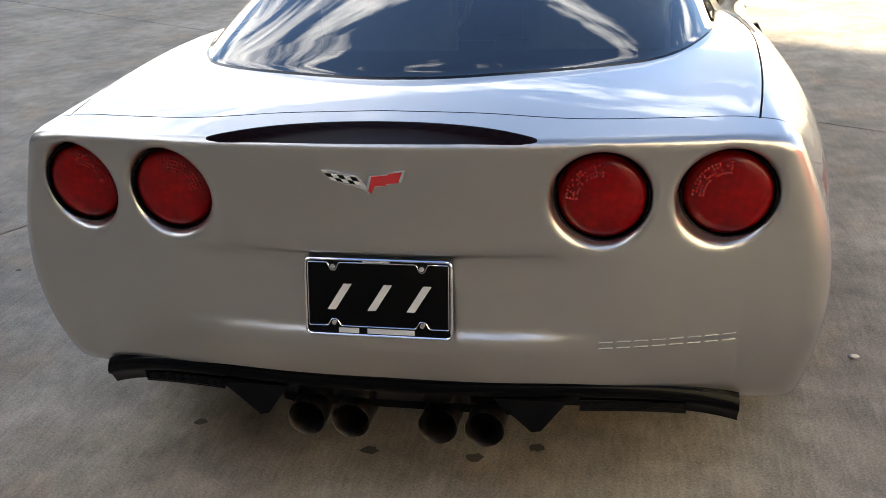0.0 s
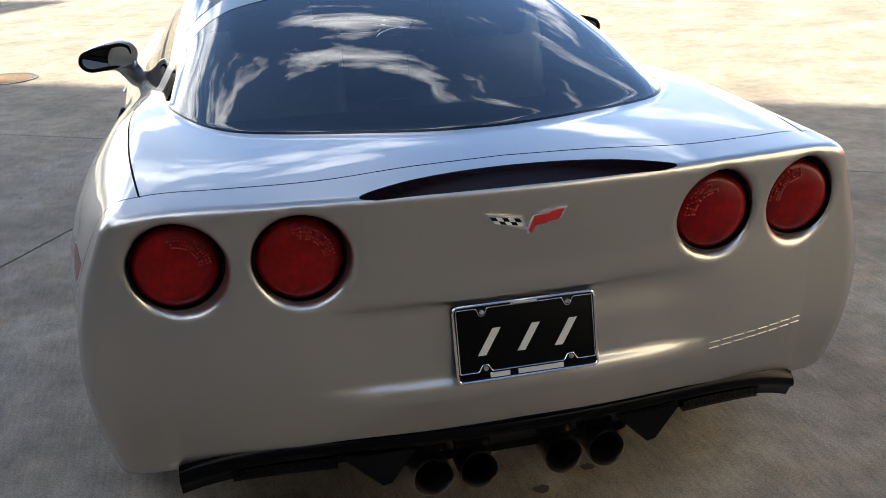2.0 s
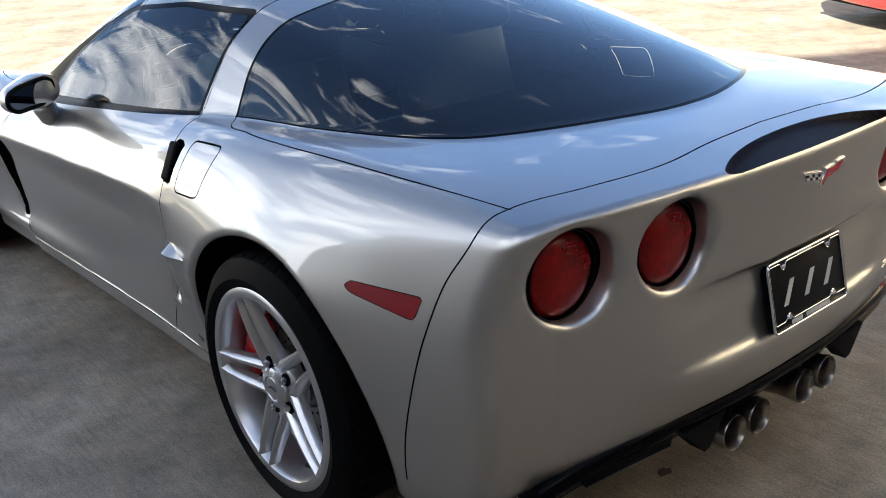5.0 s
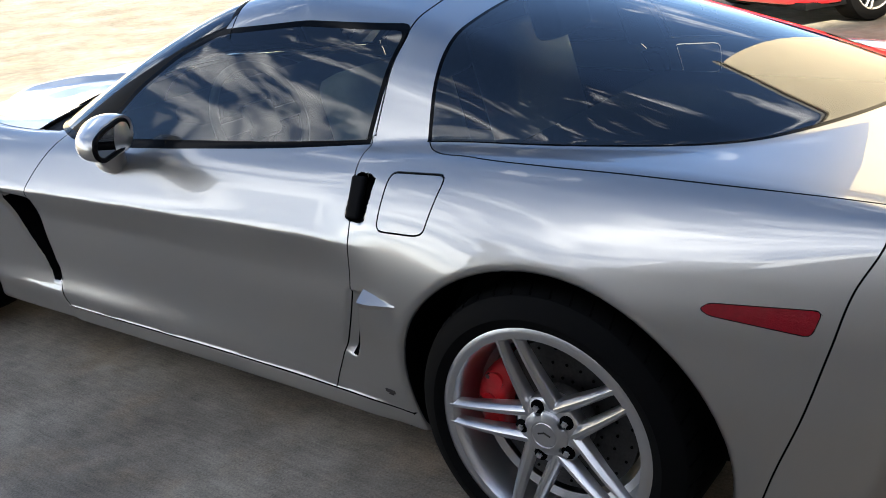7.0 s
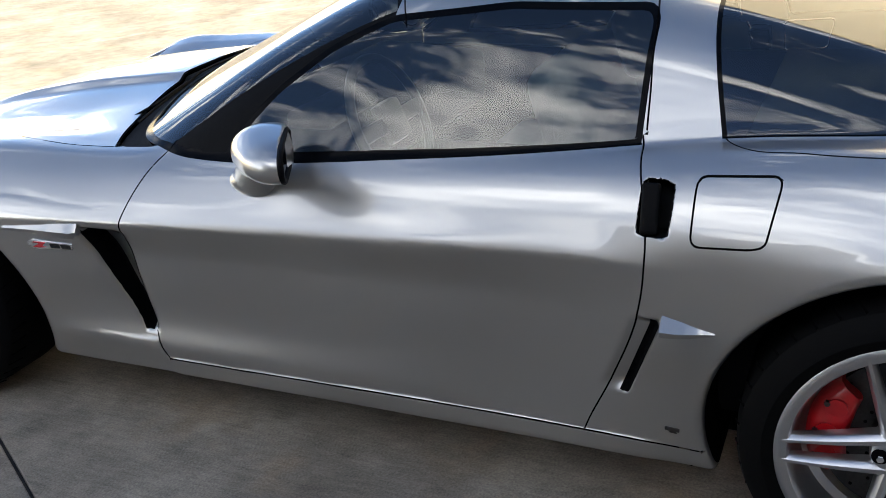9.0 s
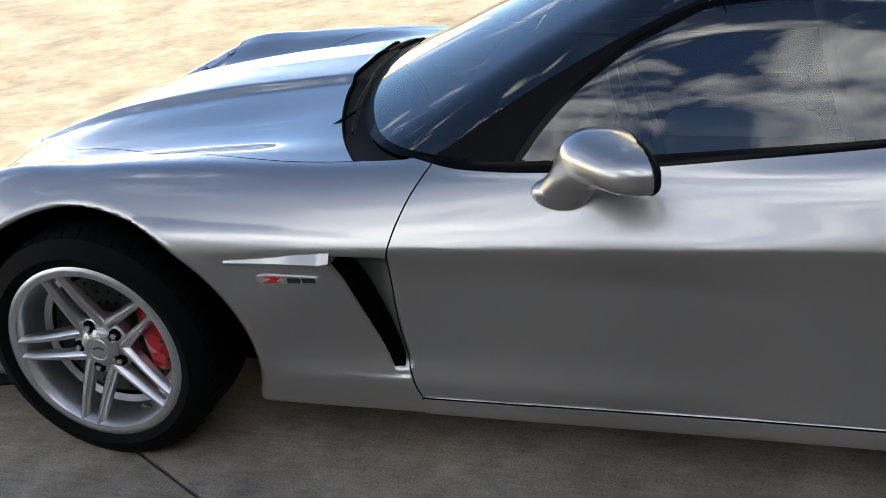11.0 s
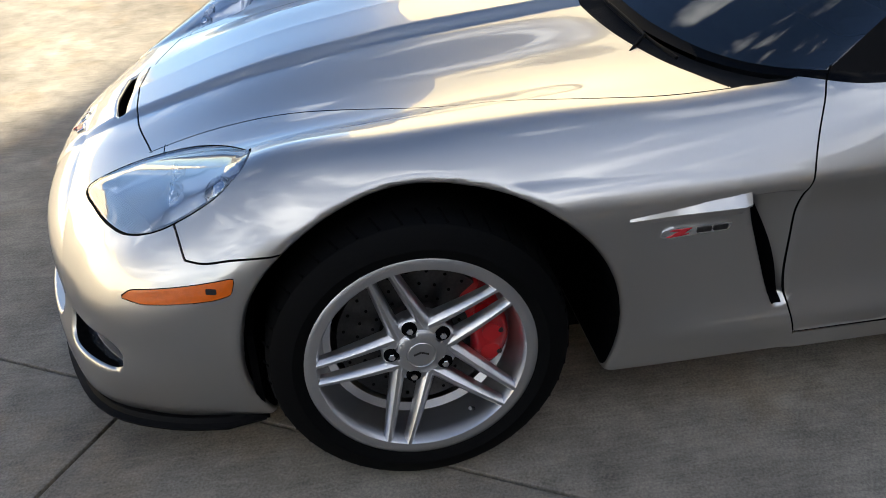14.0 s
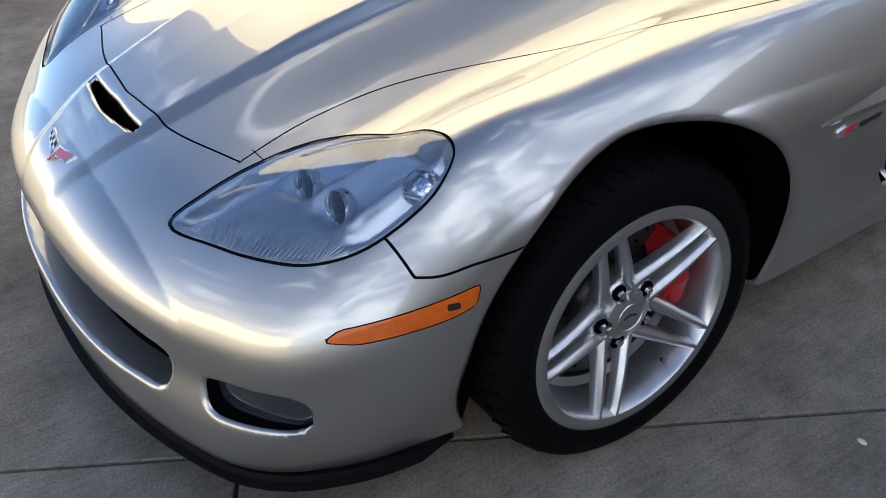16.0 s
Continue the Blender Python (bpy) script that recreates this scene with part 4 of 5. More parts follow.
    for q in (-0.55, 0.02, 0.58):
        ang = radians(a + q * span)
        d = Vector((0, math.cos(ang), math.sin(ang))) * (rr - 0.016)
        bm = disc(bmesh.new(), 0.021, 0.008, Matrix.Translation(d) @ pose(dx - 0.051 + 0.018 * q * q, 0, 0, 0, 90, 0), 28)
        part("piston_boss", bm, REDCAL, cal)
        bm = disc(bmesh.new(), 0.006, 0.012, Matrix.Translation(d * ((rr + 0.004) / (rr - 0.016))) @ pose(dx - 0.050 + 0.018 * q * q, 0, 0, 0, 90, 0), 6)
        part("caliper_bolt", bm, STEEL, cal)
    bm = bmesh.new()
    for i in range(8):
        ang = radians(a + (-0.62 + 1.25 * i / 7) * span)
        d = Vector((0, math.cos(ang), math.sin(ang))) * (rr - 0.034)
        block(bm, (0.001, 0.004, 0.007), Matrix.Translation(d) @ Matrix.Translation((dx - 0.0525 + 0.006, 0, 0)) @ Matrix.Rotation(ang, 4, "X"))
    part("raised_script", bm, SILVERINK, cal, "pale raised marks", smooth=False)
    return w


for (wy, wz), r_tyre, r_rim, width, xo, deep, side in ((FRONT_AXLE, 0.326, 0.2365, 0.275, 0.946, 0.030, -1), (REAR_AXLE, 0.338, 0.2490, 0.325, 0.942, 0.018, 1)):
    wheel = make_wheel(r_tyre, r_rim, width, -2, side, deep)
    wheel.parent = car
    wheel.matrix_basis = pose(-xo + width / 2, wy, wz)
    wheel["label"] = "silver split-spoke alloy wheel with black tyre"
    far = copy_thing(wheel, pose(xo - width / 2, wy, wz, 0, 0, 180))
    far.parent = car


# ---- lamps, trim and fittings of the car ----
def root(f, a, b, n=40):
    """Where f(s) changes sign between a (outside) and b (inside)."""
    for _ in range(n):
        m = (a + b) / 2
        if f(m) > 0:
            a = m
        else:
            b = m
    return (a + b) / 2


def at(f, x, y, z):
    return float(f(np.array([x]), np.array([y]), np.array([z]))[0])


smooth_skin = lambda x, y, z: np.minimum(body_field(x, y, z, cut=False), cabin_field(x, y, z))
top_at = lambda x, y: root(lambda s: at(smooth_skin, x, y, s), 1.4, 0.4)
side_at = lambda y, z: root(lambda s: at(smooth_skin, s, y, z), 1.1, 0.4)
tail_at = lambda x, z: root(lambda s: at(smooth_skin, x, s, z), -1.0, -0.5)
nose_at = lambda x, z: root(lambda s: at(smooth_skin, x, s, z), 3.8, 3.0)


def facing(p):
    """A frame at a point of the skin: local -y along the outward normal, local z as upright as may be."""
    p = np.array(p, float)
    n = Vector(normals(smooth_skin, p[None])[0]).normalized()
    right = (-n).cross(Vector((0, 0, 1))).normalized()
    up = right.cross(-n).normalized()
    m = Matrix((right, -n, up)).transposed().to_4x4()
    return Matrix.Translation(Vector(p)) @ m


def prism(outline, y0, y1, m=Matrix(), bevel=0.0):
    """A flat outline in x, z given depth from y0 to y1."""
    bm = bmesh.new()
    a = [bm.verts.new((px, y0, pz)) for px, pz in outline]
    b = [bm.verts.new((px, y1, pz)) for px, pz in outline]
    bm.faces.new(a)
    bm.faces.new(b[::-1])
    for i in range(len(a)):
        bm.faces.new((a[i], b[i], b[(i + 1) % len(a)], a[(i + 1) % len(a)]))
    if bevel:
        edges = [e for e in bm.edges if all(v in a for v in e.verts)]
        bmesh.ops.bevel(bm, geom=edges, offset=bevel, segments=2, profile=0.5, affect="EDGES")
    bm.transform(m)
    return bm


# tail lamps
for sx in (-1, 1):
    for lx, lz in LAMPS:
        yl = -0.862 + 0.105 * (lx / 0.714) ** 2.2
        lamp = new("tail_lamp")
        lamp.parent = car
        lamp["label"] = "round red tail lamp set in a deep pocket"
        lamp.matrix_basis = pose(sx * lx, yl + 0.046, lz - 0.003) @ Matrix.Scale(1.075, 4)
        bm = lathe([(0.0, 0.014), (0.030, 0.0135), (0.055, 0.010), (0.070, 0.004), (0.078, -0.004), (0.080, -0.02)], 64)
        bm.transform(Matrix.Rotation(radians(-90), 4, "Z"))
        part("lens", bm, REDLENS, lamp, "domed red lens")
        bm = bmesh.new()
        rnd = random.Random(int(lx * 1000) + sx)
        for ring_r, ring_y in ((0.044, -0.0130), (0.050, -0.0122), (0.056, -0.0108), (0.062, -0.0085)):
            for i in range(15):
                a = radians(48 + i * 6.5 + 40 * sx)
                if rnd.random() < 0.72:
                    disc(bm, 0.0024, 0.004, pose(ring_r * math.cos(a), ring_y, ring_r * math.sin(a), 90, 0, 0), 6)
        tagged(part("reflex_patch", bm, REDCORE, lamp, "bright red reflex facets"), kind="stuff")
        bm = lathe([(0.080, -0.02), (0.081, 0.003), (0.084, 0.005), (0.088, -0.004), (0.092, -0.02)], 64)
        bm.transform(Matrix.Rotation(radians(-90), 4, "Z"))
        part("bezel", bm, GLOSSBLACK, lamp, "black lamp bezel")

# badge: two crossed pennants
def crossed_flags(m, s=1.0):
    ob = new("emblem")
    ob.parent = car
    ob["label"] = "chrome crossed-pennant badge, chequered and red"
    k = 0.000364 * s
    pt = lambda px, py: ((px - 300) * k, (135 - py) * k)
    left = [pt(*p) for p in ((56, 58), (146, 70), (152, 82), (264, 92), (304, 168), (298, 190), (272, 168), (118, 128), (76, 78))]
    right = [pt(*p) for p in ((322, 92), (428, 80), (434, 68), (522, 58), (490, 132), (416, 140), (408, 152), (338, 158), (308, 214), (290, 194))]
    part("left_pennant", prism(left, -0.004, 0.002, m, 0.0012), CHROME, ob, "chrome-edged pennant")
    part("right_pennant", prism(right, -0.0042, 0.002, m, 0.0012), CHROME, ob, "chrome-edged pennant")
    small = lambda o, q: [tuple(np.mean(o, 0) + (np.array(p) - np.mean(o, 0)) * q) for p in o]
    part("red_field", prism(small(right, 0.84), -0.0052, -0.003, m), BADGERED, ob, "red enamel field")
    for i in range(5):
        for j in range(2):
            u0, u1 = i / 5, (i + 1) / 5
            w0, w1 = j / 2, (j + 1) / 2
            corner = lambda u, w: pt(84 + 168 * u + (30 - 4 * u) * w, 78 + 26 * u + (40 + 6 * u) * w)
            sq = [corner(u0, w0), corner(u1, w0), corner(u1, w1), corner(u0, w1)]
            part("chequer", prism(sq, -0.0052, -0.003, m), WHITE if (i + j) % 2 else PLATEBLACK, ob)
    return ob


crossed_flags(facing((0, tail_at(0, 0.828), 0.828)))
nz = 3.482
crossed_flags(facing((0, nz, top_at(0, nz))), 0.95)

# registration plate with its frame
plate = new("registration_plate")
plate.parent = car
plate["label"] = "black plate with silver marks in a chrome-edged frame"
pm = pose(0.0, -0.842, 0.575, -13)
part("plate_sheet", prism(rounded([(-0.152, -0.078), (0.152, -0.078), (0.152, 0.078), (-0.152, 0.078)], 0.012), -0.006, 0.010, pm, 0.0015), PLATEBLACK, plate, "glossy black plate")
fr = tube([(px, -0.0065, pz) for px, pz in rounded([(-0.1515, -0.0785), (0.1515, -0.0785), (0.1515, 0.0785), (-0.1515, 0.0785)], 0.012)], 0.0030, 8, True)
fr.transform(pm)
part("frame_rim", fr, CHROME, plate, "thin chrome frame rim")
inner = tube([(px, -0.0075, pz) for px, pz in rounded([(-0.146, -0.060), (-0.106, -0.060), (-0.098, -0.046), (-0.086, -0.046), (-0.078, -0.060), (0.078, -0.060), (0.086, -0.046), (0.098, -0.046), (0.106, -0.060), (0.146, -0.060), (0.146, 0.072), (0.104, 0.072), (0.097, 0.056), (0.087, 0.056), (0.080, 0.072), (-0.080, 0.072), (-0.087, 0.056), (-0.097, 0.056), (-0.104, 0.072), (-0.146, 0.072)], 0.004)], 0.0011, 6, True)
inner.transform(pm)
part("inner_rim", inner, CHROME, plate, "fine chrome inner line")
for bx in (-0.092, 0.092):
    for bz in (-0.053, 0.064):
        bm = disc(bmesh.new(), 0.0065, 0.005, pm @ pose(bx, -0.0085, bz, 90), 12, 0.005)
        part("bolt", bm, CHROME, plate, "chrome bolt")
for cx, w in ((-0.080, 0.017), (0.004, 0.017), (0.085, 0.017)):
    bm = prism([(cx - 0.026, -0.026), (cx - 0.026 + w, -0.026), (cx + 0.026, 0.028), (cx + 0.026 - w, 0.028)], -0.0075, -0.005, pm)
    part("plate_mark", bm, SILVERINK, plate, "plain silver bar")
for cx, w in ((-0.062, 0.042), (0.026, 0.098)):
    part("frame_mark", prism([(cx - w / 2, -0.074), (cx + w / 2, -0.074), (cx + w / 2, -0.064), (cx - w / 2, -0.064)], -0.0075, -0.005, pm), SILVERINK, plate, "plain silver bar")
part("frame_mark", prism([(-0.030, 0.0735), (0.026, 0.0735), (0.026, 0.0775), (-0.030, 0.0775)], -0.0085, -0.005, pm), SILVERINK, plate, "plain silver bar")

# raised marks on the bumper
marks = new("bumper_lettering")
marks.parent = car
marks["label"] = "row of raised body-coloured marks"
for i in range(8):
    lx = 0.452 + i * 0.0345
    fm = facing((lx, tail_at(lx, 0.470), 0.470))
    for dz in (-0.0072, 0.0072):
        part("raised_mark", prism([(-0.0135, dz - 0.0016), (0.0135, dz - 0.0016), (0.0145, dz + 0.0016), (-0.0125, dz + 0.0016)], -0.0022, 0.002, fm, 0.0006), PAINT, marks)

# side badges
for sx in (-1, 1):
    badge = new("side_badge")
    badge.parent = car
    badge["label"] = "small chrome badge with one red mark"
    c = Vector((side_at(2.115, 0.572), 2.115, 0.572))
    fm = facing(c)
    if sx < 0:
        fm = facing((-c.x, c.y, c.z))
    mir = -1 if sx > 0 else 1
    sl = lambda o: [(px * 1.0, pz) for px, pz in o]
    part("badge_base", prism(rounded([(-0.076, -0.008), (-0.05, -0.015), (-0.02, -0.012), (0.074, -0.0085), (0.078, 0.010), (-0.02, 0.011), (-0.05, 0.014), (-0.074, 0.008)], 0.004), -0.003, 0.003, fm, 0.001), CHROME, badge)
    part("red_mark", prism([(-0.062, -0.010), (-0.034, -0.009), (-0.014, -0.006), (-0.028, -0.005), (-0.010, 0.009), (-0.050, 0.0095), (-0.058, 0.006), (-0.036, 0.004)], -0.0042, -0.002, fm), BADGERED, badge, "red badge mark")
    for cx in (0.018, 0.054):
        part("dark_mark", prism(rounded([(cx - 0.016, -0.006), (cx + 0.016, -0.006), (cx + 0.016, 0.0075), (cx - 0.016, 0.0075)], 0.003), -0.0042, -0.002, fm), STEEL, badge, "plain grey bar")

# crisp ledges over the vents
for sx in (-1, 1):
    for y0, y1, lz_of in ((2.262, 2.003, lambda q: 0.628 - 0.05 * (q - 1.995)), (0.380, 0.488, lambda q: 0.566)):
        bm = bmesh.new()
        rows = []
        for i in range(15):
            q = y0 + (y1 - y0) * i / 14
            lz = lz_of(q)
            grow = i / 14
            xa, xb = side_at(q, lz + 0.020), side_at(q, lz - 0.010)
            xo = max(xa, xb) + 0.002 + 0.010 * grow
            rows.append([bm.verts.new(p) for p in ((sx * (xa - 0.002), q, lz + 0.006 + 0.014 * grow), (sx * xo, q, lz - 0.004 * grow), (sx * (xo - 0.002), q, lz - 0.004 - 0.006 * grow), (sx * (xb - 0.004), q, lz - 0.016 - 0.010 * grow))])
        for p, r in zip(rows, rows[1:]):
            for k in range(3):
                bm.faces.new((p[k], p[k + 1], r[k + 1], r[k]))
        bm.faces.new(rows[-1])
        part("vent_ledge", bm, PAINT, car, "silver ledge over the vent", angle=30)
    # lamp bulb behind the front marker
    fm = facing((sx * side_at(3.092, 0.541), 3.092, 0.541))
    part("marker_bulb", prism(rounded([(-0.011, -0.006), (0.011, -0.006), (0.011, 0.006), (-0.011, 0.006)], 0.003), -0.0008, 0.002, fm), SMOKED, car, "small dark bulb in the marker")
    # flaps behind the front wheels and ahead of the rear ones
    for wy in (2.250, 0.425):
        bm = block(bmesh.new(), (0.40, 0.012, 0.20), pose(sx * 0.66, wy, 0.290), 0.004)
        part("wheel_flap", bm, LINER, car, "black flap inside the wheel arch", smooth=False)

# small square emblem low on the rear fender
for sx in (-1, 1):
    em = new("sill_emblem")
    em.parent = car
    em["label"] = "tiny square grey emblem"
    fm = facing((sx * side_at(0.466, 0.290), 0.466, 0.290))
    part("emblem_plate", prism(rounded([(-0.016, -0.002), (0.016, -0.002), (0.016, 0.008), (-0.016, 0.008)], 0.002), -0.002, 0.002, fm), STEEL, em)
    part("emblem_bar", prism([(-0.008, -0.007), (0.010, -0.007), (0.008, -0.004), (-0.006, -0.004)], -0.002, 0.002, fm), STEEL, em)

# rear valance, reversing lamps, strakes, tail pipes
def sweep(xs, line, profile, name, mat, parent, label=""):
    bm = bmesh.new()
    rows = []
    for sx in xs:
        oy, oz = line(sx)
        rows.append([bm.verts.new((sx, oy + py, oz + pz)) for py, pz in profile])
    n = len(profile)
    for p, q in zip(rows, rows[1:]):
        for j in range(n):
            bm.faces.new((p[j], p[(j + 1) % n], q[(j + 1) % n], q[j]))
    bm.faces.new(rows[0])
    bm.faces.new(rows[-1])
    return part(name, bm, mat, parent, label, angle=45)


rear_plan = lambda sx: -0.862 + 0.105 * (abs(sx) / 0.714) ** 2.2
drop_end = lambda sx: -0.075 * (abs(sx) / 0.74) ** 5
xs = [(-0.73 + 1.46 * i / 60) for i in range(61)]
sweep(xs, lambda sx: (rear_plan(sx) + 0.045, 0.352 + drop_end(sx)), [(0.004, 0.024), (-0.008, 0.014), (-0.014, 0.002), (-0.012, -0.008), (0.0, -0.018), (0.014, -0.046), (0.06, -0.050), (0.06, 0.02)], "valance_lip", GLOSSBLACK, car, "gloss black valance lip")
for sx in (-1, 1):
    lampx = [sx * (0.40 + 0.22 * i / 16) for i in range(17)]
    rl = sweep(lampx, lambda q: (rear_plan(q) + 0.054, 0.317 + 0.8 * drop_end(q)), [(-0.002, 0.010), (-0.006, 0.006), (-0.003, -0.016), (0.008, -0.020), (0.02, 0.0)], "reversing_lamp", SMOKED, car, "clear ribbed reversing lamp")
    for i in range(5):
        sweep(lampx, lambda q: (rear_plan(q) + 0.045 + 0.0012 * i, 0.324 - i * 0.0062 + 0.8 * drop_end(q)), [(-0.002, 0.0), (0.0, 0.0016), (0.004, 0.0), (0.0, -0.0016)], "lamp_rib", BLACK, rl)
    fin = prism([(-0.085, 0.045), (0.07, 0.045), (0.015, -0.030), (-0.005, -0.034)], -0.01, 0.03, pose(sx * 0.305, -0.80, 0.285))
    part("strake", fin, BLACK, car, "black diffuser strake", smooth=False)
    for px in (0.098, 0.200):
        pipe = part("tail_pipe", lathe([(0.0335, 0.30), (0.0365, 0.02), (0.0405, 0.004), (0.0425, 0.0), (0.0440, 0.003), (0.0420, 0.03), (0.0400, 0.30)], 48), PIPE, car, "round steel tail pipe")
        pipe.matrix_basis = pose(sx * px, -0.815, 0.252, 0, 0, 90) @ pose(0, 0, 0, 0, 4, 0)
        bm = disc(bmesh.new(), 0.036, 0.004, pose(0.10, 0, 0, 0, 90, 0))
        part("pipe_inside", bm, MATTBLACK, pipe, "sooty inside")
# box above the pipes, in the same near-black as their insides
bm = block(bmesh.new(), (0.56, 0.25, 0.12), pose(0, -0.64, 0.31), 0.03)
part("silencer", bm, MATTBLACK, car, "dark silencer box")
bm = block(bmesh.new(), (1.30, 3.2, 0.03), pose(0, 1.62, 0.175), 0.01)
block(bm, (1.62, 1.75, 0.02), pose(0, 1.34, 0.19), 0.005)
part("floor_pan", bm, LINER, car, "dark floor pan")

# rubber air flaps ahead of the front wheels
for sx in (-1, 1):
    bm = prism([(sx * fx, fz) for fx, fz in ((0.58, 0.105), (0.79, 0.105), (0.83, 0.16), (0.865, 0.26), (0.885, 0.40), (0.58, 0.40))], 3.030, 3.046)
    part("air_flap", bm, LINER, car, "black rubber air flap")

# front splitter lip following the nose
bm = bmesh.new()
rows = []
for i in range(61):
    a = radians(-84 + 168 * i / 60)
    d = (math.sin(a), math.cos(a))
    r = root(lambda s: at(smooth_skin, d[0] * s, 2.95 + d[1] * s, 0.19), 1.3, 0.2)
    edge = 0.007 * math.cos(a * 1.05) + 0.001
    r -= 0.03 * step(abs(a), 1.36, 1.47)
    line = [(r - 0.06, 0.144), (r - 0.016, 0.144), (r - 0.010, 0.133), (r + edge, 0.128), (r + edge - 0.002, 0.121), (r - 0.06, 0.121)]
    rows.append([bm.verts.new((d[0] * q, 2.95 + d[1] * q, zz)) for q, zz in line])
for p, q in zip(rows, rows[1:]):
    for j in range(6):
        bm.faces.new((p[j], p[(j + 1) % 6], q[(j + 1) % 6], q[j]))
part("front_splitter", bm, BLACK, car, "black front splitter lip", angle=30)

# headlights
hv, ht, hs = compact(v, t[label == "headlight"], shade)
hv, hs = lens_cap(hv, ht, hs)
hx, hy = np.abs(hv[:, 0]), hv[:, 1]
inset = inside(hx, hy, HEADLIGHT) - 0.006
# scooped channels with sharp crests run back from the projectors and the turn lamp
across = (hx - 0.578 + 0.18 * (hy - 3.16)) / 0.112 + 0.5
scoop = 1 - (2 * (across - np.floor(across)) - 1) ** 2
depth = 0.005 + step(inset, 0.0, 0.022) * (0.016 + 0.034 * scoop * (1 - step(hy, 3.185, 3.225)) + 0.020 * step(hy, 3.185, 3.225))
hb = hv - hs * depth[:, None]


def lens_top(px, py):
    d = (hx - px) ** 2 + (hy - py) ** 2
    near = np.argsort(d)[:12]
    fit = np.stack([np.ones(12), hx[near], hy[near]], 1)
    return float(np.linalg.lstsq(fit, hv[near, 2], rcond=None)[0] @ (1, px, py))



low_edge = [(0.490, 3.366), (0.591, 3.341), (0.675, 3.302), (0.757, 3.246), (0.798, 3.205)]
high_edge = [(0.490, 3.360), (0.522, 3.330), (0.629, 3.277), (0.720, 3.232), (0.792, 3.203)]


def along(line, q):
    q = min(max(q, 0.0), 0.999) * (len(line) - 1)
    i = int(q)
    return [line[i][k] + (line[i + 1][k] - line[i][k]) * (q - i) for k in (0, 1)]


for sx in (-1, 1):
    k = np.array((-sx * 1.0, 1.0, 1.0))
    bowl = from_arrays("headlight_bowl", hb * k, ht if sx < 0 else ht[:, ::-1], REFLECTOR, car, "silver headlight reflector bowl")
    for (px, py), r in (((0.578, 3.165), 0.030), ((0.690, 3.160), 0.030)):
        pz = lens_top(px, py) - 0.036
        barrel = part("projector", lathe([(0.0, -0.004), (r * 0.6, -0.007), (r * 0.88, -0.002), (r * 0.93, -0.012), (r, -0.014), (r * 1.06, -0.010), (r * 1.06, 0.006), (r * 0.9, 0.012)], 40), CHROME, bowl, "chrome-ringed projector lamp")
        barrel.matrix_basis = pose(sx * px, py, pz, 0, 0, 90) @ pose(0, 0, 0, 0, 0, 180) @ pose(0, 0, 0, 0, 12, -sx * 8)
        part("projector_lens", lathe([(0.0, -0.0105), (r * 0.55, -0.0095), (r * 0.90, -0.005)], 32), DARKLENS, barrel, "dark projector lens")
    px, py = 0.800, 3.075
    bm = lathe([(0.0, 0.010), (0.02, 0.008), (0.030, 0.0), (0.034, -0.010)], 40)
    turnlamp = part("turn_lamp", bm, CHROME, bowl, "fluted turn lamp reflector")
    turnlamp.matrix_basis = facing((sx * px, py, lens_top(px, py))) @ pose(0, 0.020, 0, 0, 0, -90)
    for i in range(9):
        bm = block(bmesh.new(), (0.003, 0.056 * math.sqrt(max(0.05, 1 - ((i - 4) / 4.6) ** 2)), 0.0035), pose(0.003, 0, (i - 4) * 0.0068), 0.001)
        part("flute", bm, RIB, turnlamp)
    for i in range(38):
        q = i / 37
        ribs = []
        for a0, b0 in (along(low_edge, q - 0.02), along(high_edge, q + 0.10)):
            ribs.append(Vector((sx * a0, b0, lens_top(a0, b0) - 0.007)))
        part("lens_rib", tube(ribs, 0.0013, 6), RIB, bowl)

# door pulls and mirrors
def mirror_field(x, y, z):
    # shell: an egg, long ahead, cut flat behind
    dx, dy, dz = (x + 0.942) / 0.102, (y - 1.352 - 0.35 * (x + 0.942)) / 0.098, (z - 0.880 - 0.10 * (x + 0.925)) / 0.049
    egg = (np.sqrt(np.abs(dx) ** 2.4 + np.abs(dy) ** 2.0 + np.abs(dz) ** 2.4 + 1e-9) - 1) * 0.07
    f = np.maximum(egg, 1.330 - y + 0.50 * (x + 0.942))
    # arm from shell down to the foot on the door
    t0 = np.clip(((x + 0.905) * 0.05 + (y - 1.42) * 0.065 + (z - 0.863) * -0.09) / (0.05**2 + 0.065**2 + 0.09**2), 0, 1)
    ax, ay, az = x + 0.905 - 0.05 * t0, y - 1.42 - 0.065 * t0, z - 0.863 + 0.09 * t0
    arm = np.sqrt((ax * 1.05) ** 2 + (ay * (0.85 - 0.3 * t0)) ** 2 + (az * 1.0) ** 2) - (0.043 - 0.005 * t0)
    return smin(f, arm, 0.075)


